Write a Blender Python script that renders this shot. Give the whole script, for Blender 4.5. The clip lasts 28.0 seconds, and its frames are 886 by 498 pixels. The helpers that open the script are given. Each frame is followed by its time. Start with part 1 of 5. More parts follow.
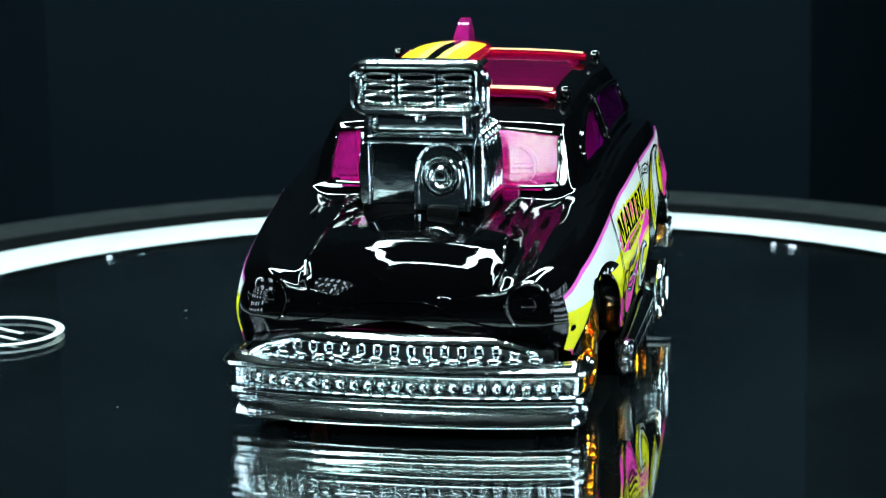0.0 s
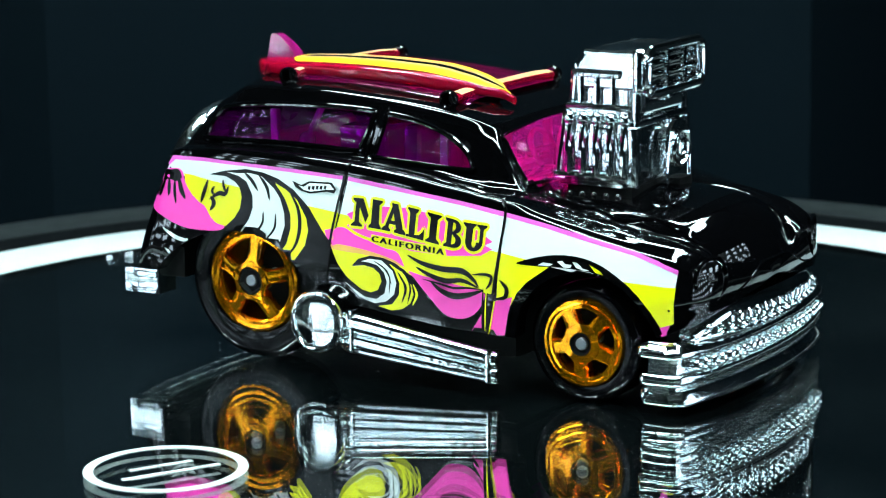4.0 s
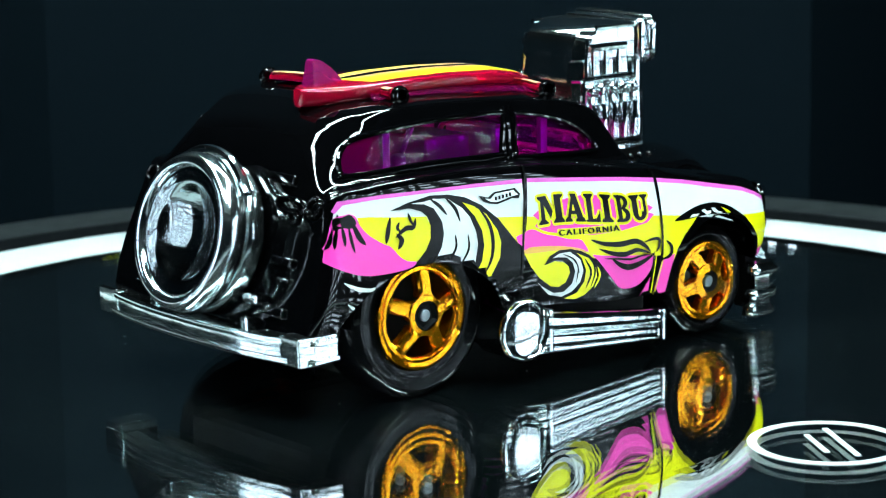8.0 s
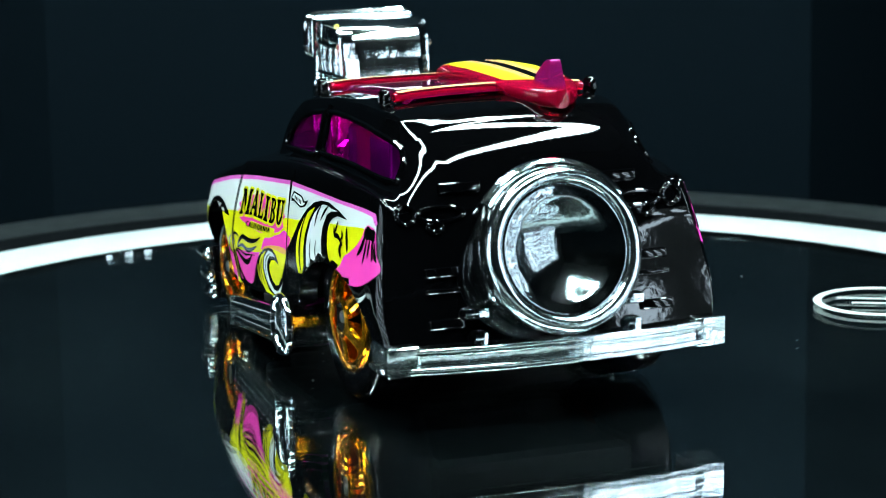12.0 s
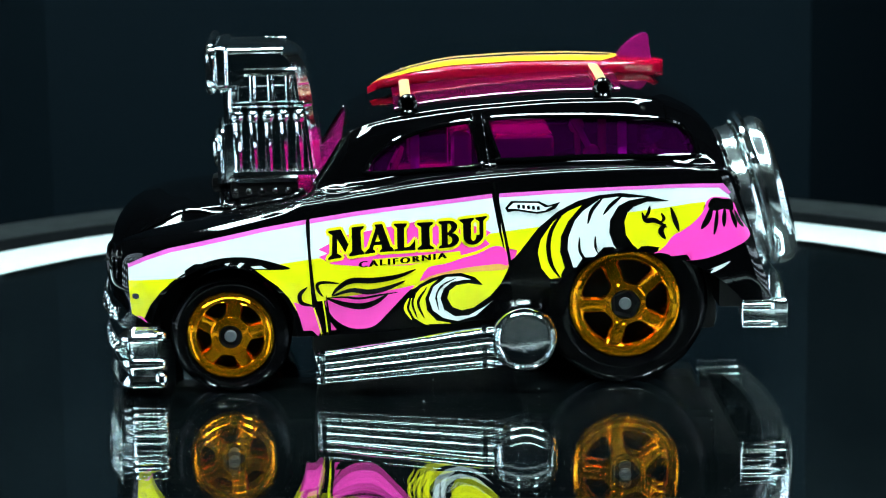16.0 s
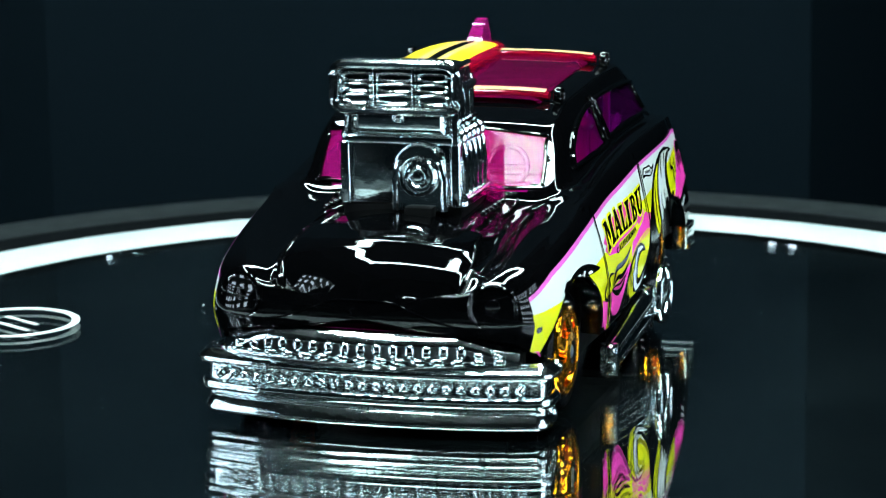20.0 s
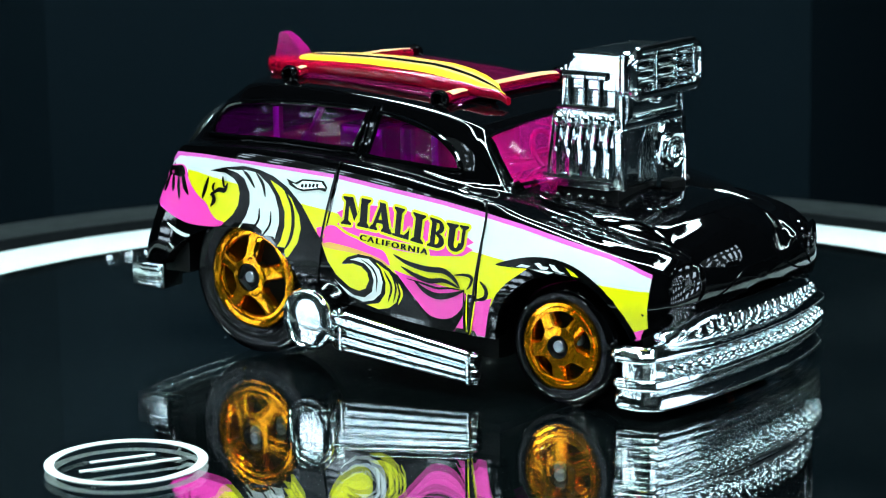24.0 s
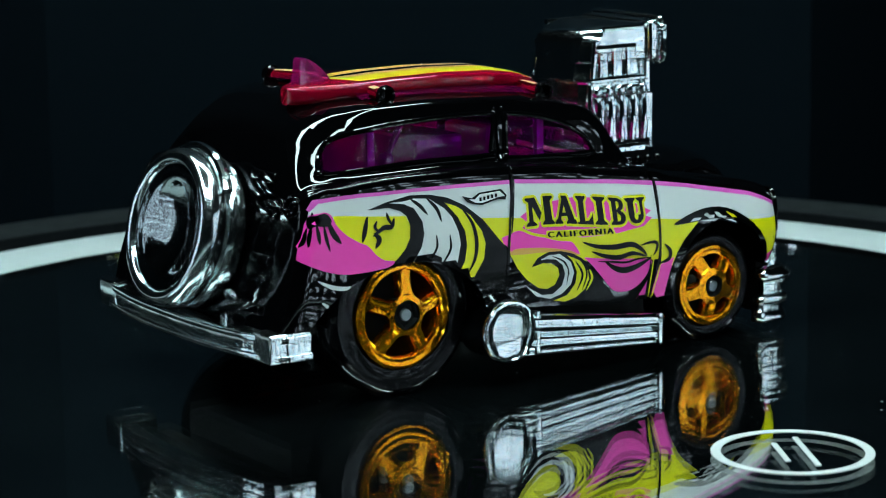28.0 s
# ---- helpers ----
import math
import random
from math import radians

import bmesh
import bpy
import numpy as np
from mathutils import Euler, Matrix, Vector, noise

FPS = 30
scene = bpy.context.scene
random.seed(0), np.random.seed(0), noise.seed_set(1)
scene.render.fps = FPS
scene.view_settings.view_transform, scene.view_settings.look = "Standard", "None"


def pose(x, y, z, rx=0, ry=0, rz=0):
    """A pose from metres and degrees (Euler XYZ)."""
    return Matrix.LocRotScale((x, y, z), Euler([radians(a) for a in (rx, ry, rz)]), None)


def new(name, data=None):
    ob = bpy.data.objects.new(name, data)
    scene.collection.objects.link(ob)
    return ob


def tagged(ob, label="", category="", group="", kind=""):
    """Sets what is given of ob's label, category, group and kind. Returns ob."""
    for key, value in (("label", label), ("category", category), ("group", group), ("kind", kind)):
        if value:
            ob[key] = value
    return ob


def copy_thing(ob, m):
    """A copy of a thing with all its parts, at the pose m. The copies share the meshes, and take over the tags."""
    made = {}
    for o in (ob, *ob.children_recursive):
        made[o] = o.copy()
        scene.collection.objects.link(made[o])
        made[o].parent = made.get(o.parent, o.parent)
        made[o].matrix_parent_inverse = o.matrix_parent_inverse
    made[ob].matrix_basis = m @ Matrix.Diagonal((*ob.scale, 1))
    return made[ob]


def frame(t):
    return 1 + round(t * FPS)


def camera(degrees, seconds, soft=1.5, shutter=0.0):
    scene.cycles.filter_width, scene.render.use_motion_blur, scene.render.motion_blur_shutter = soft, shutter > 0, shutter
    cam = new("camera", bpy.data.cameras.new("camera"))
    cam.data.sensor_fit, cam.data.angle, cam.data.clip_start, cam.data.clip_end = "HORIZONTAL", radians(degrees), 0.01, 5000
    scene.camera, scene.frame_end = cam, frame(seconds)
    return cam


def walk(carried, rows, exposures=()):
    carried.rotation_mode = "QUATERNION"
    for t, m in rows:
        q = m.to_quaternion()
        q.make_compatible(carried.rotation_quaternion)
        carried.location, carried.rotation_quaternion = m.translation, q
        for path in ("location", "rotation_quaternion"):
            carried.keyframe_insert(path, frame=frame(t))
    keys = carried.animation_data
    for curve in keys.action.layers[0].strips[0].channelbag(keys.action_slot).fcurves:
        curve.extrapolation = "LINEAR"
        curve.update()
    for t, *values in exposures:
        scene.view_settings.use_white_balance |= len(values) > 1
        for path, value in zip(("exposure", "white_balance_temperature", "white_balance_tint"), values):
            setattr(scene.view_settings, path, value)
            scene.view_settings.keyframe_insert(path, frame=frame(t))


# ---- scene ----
MM = 0.001
TURN = 17.7465                      # degrees a second
CAR_AT = (1.64, -2.73)              # mm off the axis
cam = camera(19.886, 28.0, soft=1.1)
cam.data.dof.use_dof = True
cam.data.dof.focus_distance = 0.208
cam.data.dof.aperture_fstop = 85
EYE = pose(0, -217 * MM, 52.56 * MM, 90 - 11.398, 0, 0.284) @ pose(0, 0, 0, 0, 0, -0.868)
walk(cam, [(0.0, EYE), (28.0, EYE)],
     exposures=[(0.0, 0.0), (27.4, 0.0), (27.7, -0.5), (28.0, -1.2)])


# ---- light ----
world = bpy.data.worlds.new("world")
scene.world = world
world.use_nodes = True
bg = world.node_tree.nodes["Background"]
bg.inputs["Color"].default_value = (0.010, 0.014, 0.018, 1)
bg.inputs["Strength"].default_value = 0.1
LED = 60.0
DIODE_LED = 11.5


# ---- materials ----
def material(name, colour, rough=0.4, metal=0.0, coat=0.0, grain=0.0, grain_size=400.0, bump=0.0, spec=0.5, stain=None, stain_size=60.0):
    """Principled paint, plastic or metal with two scales of variation."""
    m = bpy.data.materials.new(name)
    m.use_nodes = True
    nt = m.node_tree
    b = nt.nodes["Principled BSDF"]
    b.inputs["Base Color"].default_value = (*colour, 1)
    b.inputs["Roughness"].default_value = rough
    b.inputs["Metallic"].default_value = metal
    b.inputs["Coat Weight"].default_value = coat
    b.inputs["Coat Roughness"].default_value = 0.04
    b.inputs["Specular IOR Level"].default_value = spec
    co = nt.nodes.new("ShaderNodeTexCoord")
    if grain or bump:
        n = nt.nodes.new("ShaderNodeTexNoise")
        n.inputs["Scale"].default_value = grain_size
        n.inputs["Detail"].default_value = 4
        nt.links.new(co.outputs["Object"], n.inputs["Vector"])
    if grain:
        r = nt.nodes.new("ShaderNodeMapRange")
        r.inputs["To Min"].default_value = max(0.02, rough - grain)
        r.inputs["To Max"].default_value = rough + grain
        nt.links.new(n.outputs["Fac"], r.inputs["Value"])
        nt.links.new(r.outputs["Result"], b.inputs["Roughness"])
    if bump:
        bp = nt.nodes.new("ShaderNodeBump")
        bp.inputs["Strength"].default_value = bump
        bp.inputs["Distance"].default_value = 0.0002
        nt.links.new(n.outputs["Fac"], bp.inputs["Height"])
        nt.links.new(bp.outputs["Normal"], b.inputs["Normal"])
    if stain:
        s = nt.nodes.new("ShaderNodeTexNoise")
        s.inputs["Scale"].default_value = stain_size
        s.inputs["Detail"].default_value = 6
        nt.links.new(co.outputs["Object"], s.inputs["Vector"])
        mx = nt.nodes.new("ShaderNodeMix")
        mx.data_type = "RGBA"
        mx.inputs["A"].default_value = (*colour, 1)
        mx.inputs["B"].default_value = (*stain, 1)
        nt.links.new(s.outputs["Fac"], mx.inputs["Factor"])
        nt.links.new(mx.outputs["Result"], b.inputs["Base Color"])
    return m


def tinted(name, colour, body, mix=0.35, rough=0.05, ior=1.55):
    """Clear coloured plastic: a tinted pass-through, a little body colour, and gloss by Fresnel."""
    m = bpy.data.materials.new(name)
    m.use_nodes = True
    nt = m.node_tree
    nt.nodes.clear()
    out = nt.nodes.new("ShaderNodeOutputMaterial")
    tr = nt.nodes.new("ShaderNodeBsdfTransparent")
    tr.inputs["Color"].default_value = (*colour, 1)
    df = nt.nodes.new("ShaderNodeBsdfDiffuse")
    df.inputs["Color"].default_value = (*body, 1)
    a = nt.nodes.new("ShaderNodeMixShader")
    a.inputs["Fac"].default_value = mix
    nt.links.new(tr.outputs[0], a.inputs[1])
    nt.links.new(df.outputs[0], a.inputs[2])
    gl = nt.nodes.new("ShaderNodeBsdfGlossy")
    gl.inputs["Roughness"].default_value = rough
    fr = nt.nodes.new("ShaderNodeFresnel")
    fr.inputs["IOR"].default_value = ior
    b = nt.nodes.new("ShaderNodeMixShader")
    nt.links.new(fr.outputs[0], b.inputs["Fac"])
    nt.links.new(a.outputs[0], b.inputs[1])
    nt.links.new(gl.outputs[0], b.inputs[2])
    nt.links.new(b.outputs[0], out.inputs["Surface"])
    return m


def glowing(name, colour, strength):
    m = bpy.data.materials.new(name)
    m.use_nodes = True
    nt = m.node_tree
    nt.nodes.clear()
    out = nt.nodes.new("ShaderNodeOutputMaterial")
    e = nt.nodes.new("ShaderNodeEmission")
    e.inputs["Color"].default_value = (*colour, 1)
    e.inputs["Strength"].default_value = strength
    nt.links.new(e.outputs[0], out.inputs["Surface"])
    return m


def clear_glass(name):
    """Half-silvered clear sheet with a thin uneven film of dust on it."""
    m = bpy.data.materials.new(name)
    m.use_nodes = True
    nt = m.node_tree
    nt.nodes.clear()
    out = nt.nodes.new("ShaderNodeOutputMaterial")
    tr = nt.nodes.new("ShaderNodeBsdfTransparent")
    tr.inputs["Color"].default_value = (0.99, 1.0, 0.995, 1)
    gl = nt.nodes.new("ShaderNodeBsdfGlossy")
    gl.inputs["Roughness"].default_value = 0.0
    g = nt.nodes.new("ShaderNodeMixShader")
    g.inputs["Fac"].default_value = 0.34
    nt.links.new(tr.outputs[0], g.inputs[1])
    nt.links.new(gl.outputs[0], g.inputs[2])
    d = nt.nodes.new("ShaderNodeBsdfDiffuse")
    d.inputs["Color"].default_value = (0.55, 0.78, 0.88, 1)
    co = nt.nodes.new("ShaderNodeTexCoord")
    n = nt.nodes.new("ShaderNodeTexNoise")
    n.inputs["Scale"].default_value = 45
    n.inputs["Detail"].default_value = 8
    r = nt.nodes.new("ShaderNodeMapRange")
    r.inputs["From Min"].default_value = 0.3
    r.inputs["From Max"].default_value = 0.7
    r.inputs["To Min"].default_value = 0.0006
    r.inputs["To Max"].default_value = 0.0022
    mx = nt.nodes.new("ShaderNodeMixShader")
    nt.links.new(co.outputs["Object"], n.inputs["Vector"])
    nt.links.new(n.outputs["Fac"], r.inputs["Value"])
    nt.links.new(r.outputs["Result"], mx.inputs["Fac"])
    nt.links.new(g.outputs[0], mx.inputs[1])
    nt.links.new(d.outputs[0], mx.inputs[2])
    nt.links.new(mx.outputs[0], out.inputs["Surface"])
    return m


def printed_ink(name, colour):
    """White ink: opaque enough to be bright, thin enough to let some light through."""
    m = bpy.data.materials.new(name)
    m.use_nodes = True
    nt = m.node_tree
    nt.nodes.clear()
    out = nt.nodes.new("ShaderNodeOutputMaterial")
    d = nt.nodes.new("ShaderNodeBsdfDiffuse")
    t = nt.nodes.new("ShaderNodeBsdfTranslucent")
    mx = nt.nodes.new("ShaderNodeMixShader")
    mx.inputs["Fac"].default_value = 0.35
    for s in (d, t):
        s.inputs["Color"].default_value = (*colour, 1)
    nt.links.new(d.outputs[0], mx.inputs[1])
    nt.links.new(t.outputs[0], mx.inputs[2])
    nt.links.new(mx.outputs[0], out.inputs["Surface"])
    return m


BLACK = material("black_paint", (0.0008, 0.0008, 0.0010), 0.03, 0, 0.0, 0.01, 1400, 0.025)
POLISHED = material("polished_chrome", (0.84, 0.89, 0.90), 0.11, 1, 0, 0.04, 600, 0.25)
CHROME = material("chrome", (0.90, 0.96, 0.97), 0.115, 1, 0, 0.05, 600, 0.26)
# chrome with dark reflection and recess shade put into its colour
DARKCHROME = material("shaded_chrome", (0.36, 0.40, 0.41), 0.11, 1, 0, 0.08, 600, 0.25)
GOLD = material("gold_chrome", (1.0, 0.42, 0.006), 0.14, 0.95, 0.3, 0.05, 900, 0.22, stain=(1.0, 0.29, 0.003), stain_size=400)
RUBBER = material("black_tyre_plastic", (0.0012, 0.0012, 0.0014), 0.10, 0, 0, 0.03, 900, 0.03, spec=0.16)
STEEL = material("axle_steel", (0.22, 0.24, 0.25), 0.35, 1, 0, 0.1, 900, 0.1)
HUBBLACK = material("hub_black", (0.0012, 0.0012, 0.0014), 0.55, 0, 0, 0.1, 900, 0.1, spec=0.1)
SATIN = material("satin_chrome", (0.76, 0.82, 0.83), 0.16, 1, 0, 0.06, 700, 0.2)
# chrome darkened for the shade between the grille teeth
GRILLESHADE = material("recess_shade_chrome", (0.10, 0.11, 0.12), 0.30, 1, 0, 0.1, 700, 0.3)
WHITE = material("white_print", (0.58, 0.594, 0.587), 0.24, 0, 0, 0.05, 700, 0.04, spec=0.4)
PINK = material("pink_print", (0.78, 0.045, 0.35), 0.24, 0, 0, 0.05, 700, 0.04, spec=0.4)
ROSE = material("rose_line_print", (0.624, 0.0943, 0.421), 0.24, 0, 0, 0.05, 700, 0.04, spec=0.4)
YELLOW = material("yellow_print", (0.625, 0.573, 0.00298), 0.24, 0, 0, 0.05, 700, 0.04, spec=0.4)
PEACH = material("peach_print", (0.62, 0.24, 0.09), 0.24, 0, 0, 0.05, 700, 0.04, spec=0.4, stain=(0.62, 0.36, 0.04), stain_size=120)
INK = material("black_print", (0.0014, 0.0014, 0.0014), 0.16, 0, 0, 0.04, 700, 0.04, spec=0.2)
DECKYELLOW = material("deck_yellow_print", (0.68, 0.4675, 0.0085), 0.3, 0, 0.1, 0.05, 700, 0.02)
TAN = material("tan_print", (0.62, 0.30, 0.14), 0.35, 0, 0.1, 0.05, 700, 0.05)
MAGENTA = tinted("magenta_window_plastic", (0.72, 0.03, 0.82), (0.46, 0.004, 0.46), 0.025, 0.04, 1.25)
SHIELD = tinted("magenta_windshield_plastic", (0.90, 0.025, 0.36), (0.80, 0.012, 0.30), 0.20, 0.05, 1.25)
BOARDRED = tinted("red_board_plastic", (0.82, 0.010, 0.11), (0.62, 0.003, 0.038), 0.40)
SEATS = material("magenta_interior", (0.62, 0.015, 0.40), 0.09, 0, 1.0, 0.04, 500, 0.30)
ROOFTINT = tinted("wine_red_roof_plastic", (0.66, 0.014, 0.20), (0.40, 0.004, 0.11), 0.13)
GLASS = clear_glass("plate_glass")
MIRROR = material("mirror_layer", (0.97, 0.98, 0.98), 0.0, 1)
INKWHITE = printed_ink("white_ink", (0.64, 0.656, 0.648))
RIMWHITE = material("white_rim_plastic", (0.408, 0.436, 0.436), 0.4, 0, 0, 0.1, 300, 0.05, stain=(0.40, 0.45, 0.45), stain_size=30)
BASEGREY = material("grey_base_plastic", (0.0065, 0.00845, 0.0091), 0.45, 0, 0, 0.1, 300, 0.1, stain=(0.007, 0.009, 0.010), stain_size=25)
BASEDARK = material("dark_base_plastic", (0.0015, 0.002, 0.0025), 0.8, 0, 0, 0.1, 300, 0.1, spec=0.03)
CARD = material("black_card", (0.003348, 0.005828, 0.00806), 1.0, 0, 0, 0.0, 120, 0.15, spec=0.0, stain=(0.0027, 0.0048, 0.0068), stain_size=6)
TABLE = material("black_table", (0.007, 0.0098, 0.0119), 1.0, 0, 0, 0.0, 200, 0.1, spec=0.0, stain=(0.010, 0.013, 0.016), stain_size=10)
HOUSING = material("lamp_housing", (0.02, 0.02, 0.022), 0.6, 0, 0, 0.1, 200, 0.1)
GLOW = glowing("led_strip_glow", (0.73, 1.0, 1.01), LED)
PANELGLOW = glowing("diode_glow", (0.66, 0.86, 1.0), DIODE_LED)


# ---- builders ----
def link(name, bm, mat, parent=None, label="", smooth=35, facing=None):
    """A bmesh in mm as one mesh object in metres; an open sheet may be told which way to face."""
    bmesh.ops.recalc_face_normals(bm, faces=bm.faces)
    if facing:
        bm.normal_update()
        if sum(f.normal.dot(Vector(facing)) * f.calc_area() for f in bm.faces) < 0:
            bmesh.ops.reverse_faces(bm, faces=bm.faces)
    bmesh.ops.scale(bm, vec=(MM, MM, MM), verts=bm.verts)
    me = bpy.data.meshes.new(name)
    bm.to_mesh(me)
    bm.free()
    me.materials.append(mat)
    if smooth:
        me.polygons.foreach_set("use_smooth", [True] * len(me.polygons))
        me.set_sharp_from_angle(angle=radians(smooth))
    ob = new(name, me)
    if parent:
        ob.parent = parent
    if label:
        tagged(ob, label)
    return ob


def part(name, bm, mat, parent, label="", smooth=35, facing=None):
    return link(name, bm, mat, parent, label, smooth, facing)


def again(ob, parent, m=None):
    """Another object on the same mesh, under parent."""
    o = new(ob.name.split(".")[0], ob.data)
    o.parent = parent
    if m is not None:
        o.matrix_basis = m
    if "label" in ob:
        tagged(o, ob["label"])
    return o


def box(bm, x0, x1, y0, y1, z0, z1, bevel=0.0, seg=2):
    r = bmesh.ops.create_cube(bm, size=1)
    vs = r["verts"]
    for v in vs:
        v.co = Vector(((x0 + x1) / 2 + v.co.x * (x1 - x0), (y0 + y1) / 2 + v.co.y * (y1 - y0), (z0 + z1) / 2 + v.co.z * (z1 - z0)))
    if bevel:
        es = list({e for v in vs for e in v.link_edges})
        bmesh.ops.bevel(bm, geom=es, offset=bevel, segments=seg, affect="EDGES", profile=0.6)
    return bm


def revolve(bm, profile, m, n=48, closed=False):
    """Turn a profile of (radius, height) about the local z of m."""
    rings = []
    for r, h in profile:
        if r < 1e-6:
            rings.append([bm.verts.new(m @ Vector((0, 0, h)))])
        else:
            rings.append([bm.verts.new(m @ Vector((r * math.cos(2 * math.pi * k / n), r * math.sin(2 * math.pi * k / n), h))) for k in range(n)])
    pairs = list(zip(rings, rings[1:])) + ([(rings[-1], rings[0])] if closed else [])
    for a, b in pairs:
        for k in range(n):
            j = (k + 1) % n
            vs = [a[k % len(a)], a[j % len(a)], b[j % len(b)], b[k % len(b)]]
            vs = list(dict.fromkeys(vs))
            if len(vs) > 2:
                bm.faces.new(vs)
    return bm


def tube(bm, pts, r, closed=False, n=8, flat=1.0):
    """A round bar along points; r may be a list of radii, one a point."""
    pts = [Vector(p) for p in pts]
    rs = r if isinstance(r, list) else [r] * len(pts)
    rings = []
    for i, p in enumerate(pts):
        a = pts[(i - 1) % len(pts)] if closed or i else p
        b = pts[(i + 1) % len(pts)] if closed or i < len(pts) - 1 else p
        t = (b - a).normalized()
        u = t.cross(Vector((0.13, 0.2, 0.97))).normalized()
        w = t.cross(u)
        r = rs[i]
        rings.append([bm.verts.new(p + u * (r * math.cos(2 * math.pi * k / n)) + w * (r * flat * math.sin(2 * math.pi * k / n))) for k in range(n)])
    for a, b in list(zip(rings, rings[1:])) + ([(rings[-1], rings[0])] if closed else []):
        for k in range(n):
            bm.faces.new((a[k], a[(k + 1) % n], b[(k + 1) % n], b[k]))
    if not closed:
        bm.faces.new(rings[0])
        bm.faces.new(rings[-1])
    return bm


def grid(bm, rows, wrap=False):
    vs = [[bm.verts.new(p) for p in row] for row in rows]
    for a, b in zip(vs, vs[1:]):
        for k in range(len(a) - (0 if wrap else 1)):
            j = (k + 1) % len(a)
            bm.faces.new((a[k], a[j], b[j], b[k]))
    return vs


def spline(pts, per=6, closed=False):
    """Catmull-Rom through points."""
    P = [np.array(p, float) for p in pts]
    n = len(P)
    out = []
    for i in range(n if closed else n - 1):
        p1, p2 = P[i], P[(i + 1) % n]
        p0 = P[i - 1] if closed or i else 2 * p1 - p2
        p3 = P[(i + 2) % n] if closed or i < n - 2 else 2 * p2 - p1
        for k in range(per):
            t = k / per
            out.append(0.5 * (2 * p1 + (p2 - p0) * t + (2 * p0 - 5 * p1 + 4 * p2 - p3) * t * t + (3 * p1 - p0 - 3 * p2 + p3) * t ** 3))
    if not closed:
        out.append(P[-1])
    return out


def inside(p, poly):
    hit, j = False, len(poly) - 1
    for i in range(len(poly)):
        (ax, ay), (bx, by) = poly[i], poly[j]
        if (ay > p[1]) != (by > p[1]) and p[0] < (bx - ax) * (p[1] - ay) / (by - ay) + ax:
            hit = not hit
        j = i
    return hit


# ---- the place: a dark photo box with a turntable ----
def room():
    bm = bmesh.new()
    box(bm, -420, 420, -420, 320, -40, -32)
    tagged(link("table", bm, TABLE, smooth=0), "dull black table top under the turntable", "table", kind="structure")
    # folded card: a flat back and two wings
    plan = [(-300, -400), (-300, 222), (-51, 99), (45.0, 99), (112, 222), (300, 222), (300, -400)]
    names = ["wall_west", "wall_northwest", "wall_north", "wall_northeast", "wall_return", "wall_east", "wall_south"]
    for i, nm in enumerate(names):
        a, b = Vector(plan[i]), Vector(plan[(i + 1) % 7])
        d = (b - a).normalized()
        nrm = Vector((-d.y, d.x))
        bm = bmesh.new()
        lo = [bm.verts.new((p.x, p.y, -32)) for p in (a, b, b + nrm * 3, a + nrm * 3)]
        hi = [bm.verts.new((p.x, p.y, 330)) for p in (a, b, b + nrm * 3, a + nrm * 3)]
        bm.faces.new(lo)
        bm.faces.new(hi)
        for k in range(4):
            bm.faces.new((lo[k], lo[(k + 1) % 4], hi[(k + 1) % 4], hi[k]))
        tagged(link(nm, bm, CARD, smooth=0), "matt black card wall of the photo box", "wall", kind="structure")
    bm = bmesh.new()
    box(bm, -310, 310, -410, 230, 330, 334)
    tagged(link("ceiling", bm, CARD, smooth=0), "matt black card ceiling of the photo box", "ceiling", kind="structure")


def led_frame():
    """A square frame of LED strips hung under the ceiling."""
    top = tagged(new("led_light_frame"), "square frame of bright white LED strips over the turntable", "lamp")
    top.location = Vector((0, -28, LAMP_Z)) * MM
    o, w = LAMP_HALF, LAMP_STRIP
    for x0, x1, y0, y1 in ((-o, o, o - w, o), (-o, o, -o, -o + w), (-o, -o + w, -o + w, o - w), (o - w, o, -o + w, o - w)):
        bm = bmesh.new()
        box(bm, x0, x1, y0, y1, 0, 2)
        part("led_strip", bm, GLOW, top, "glowing white LED strip", 0)
        bm = bmesh.new()
        box(bm, x0 - 1, x1 + 1, y0 - 1, y1 + 1, 2.2, 8, 1)
        part("housing", bm, HOUSING, top)
    for x in (-o + w / 2, o - w / 2):
        bm = bmesh.new()
        tube(bm, [(x, 0, 7), (x, 0, 330 - LAMP_Z)], 3)
        part("hanger", bm, HOUSING, top)


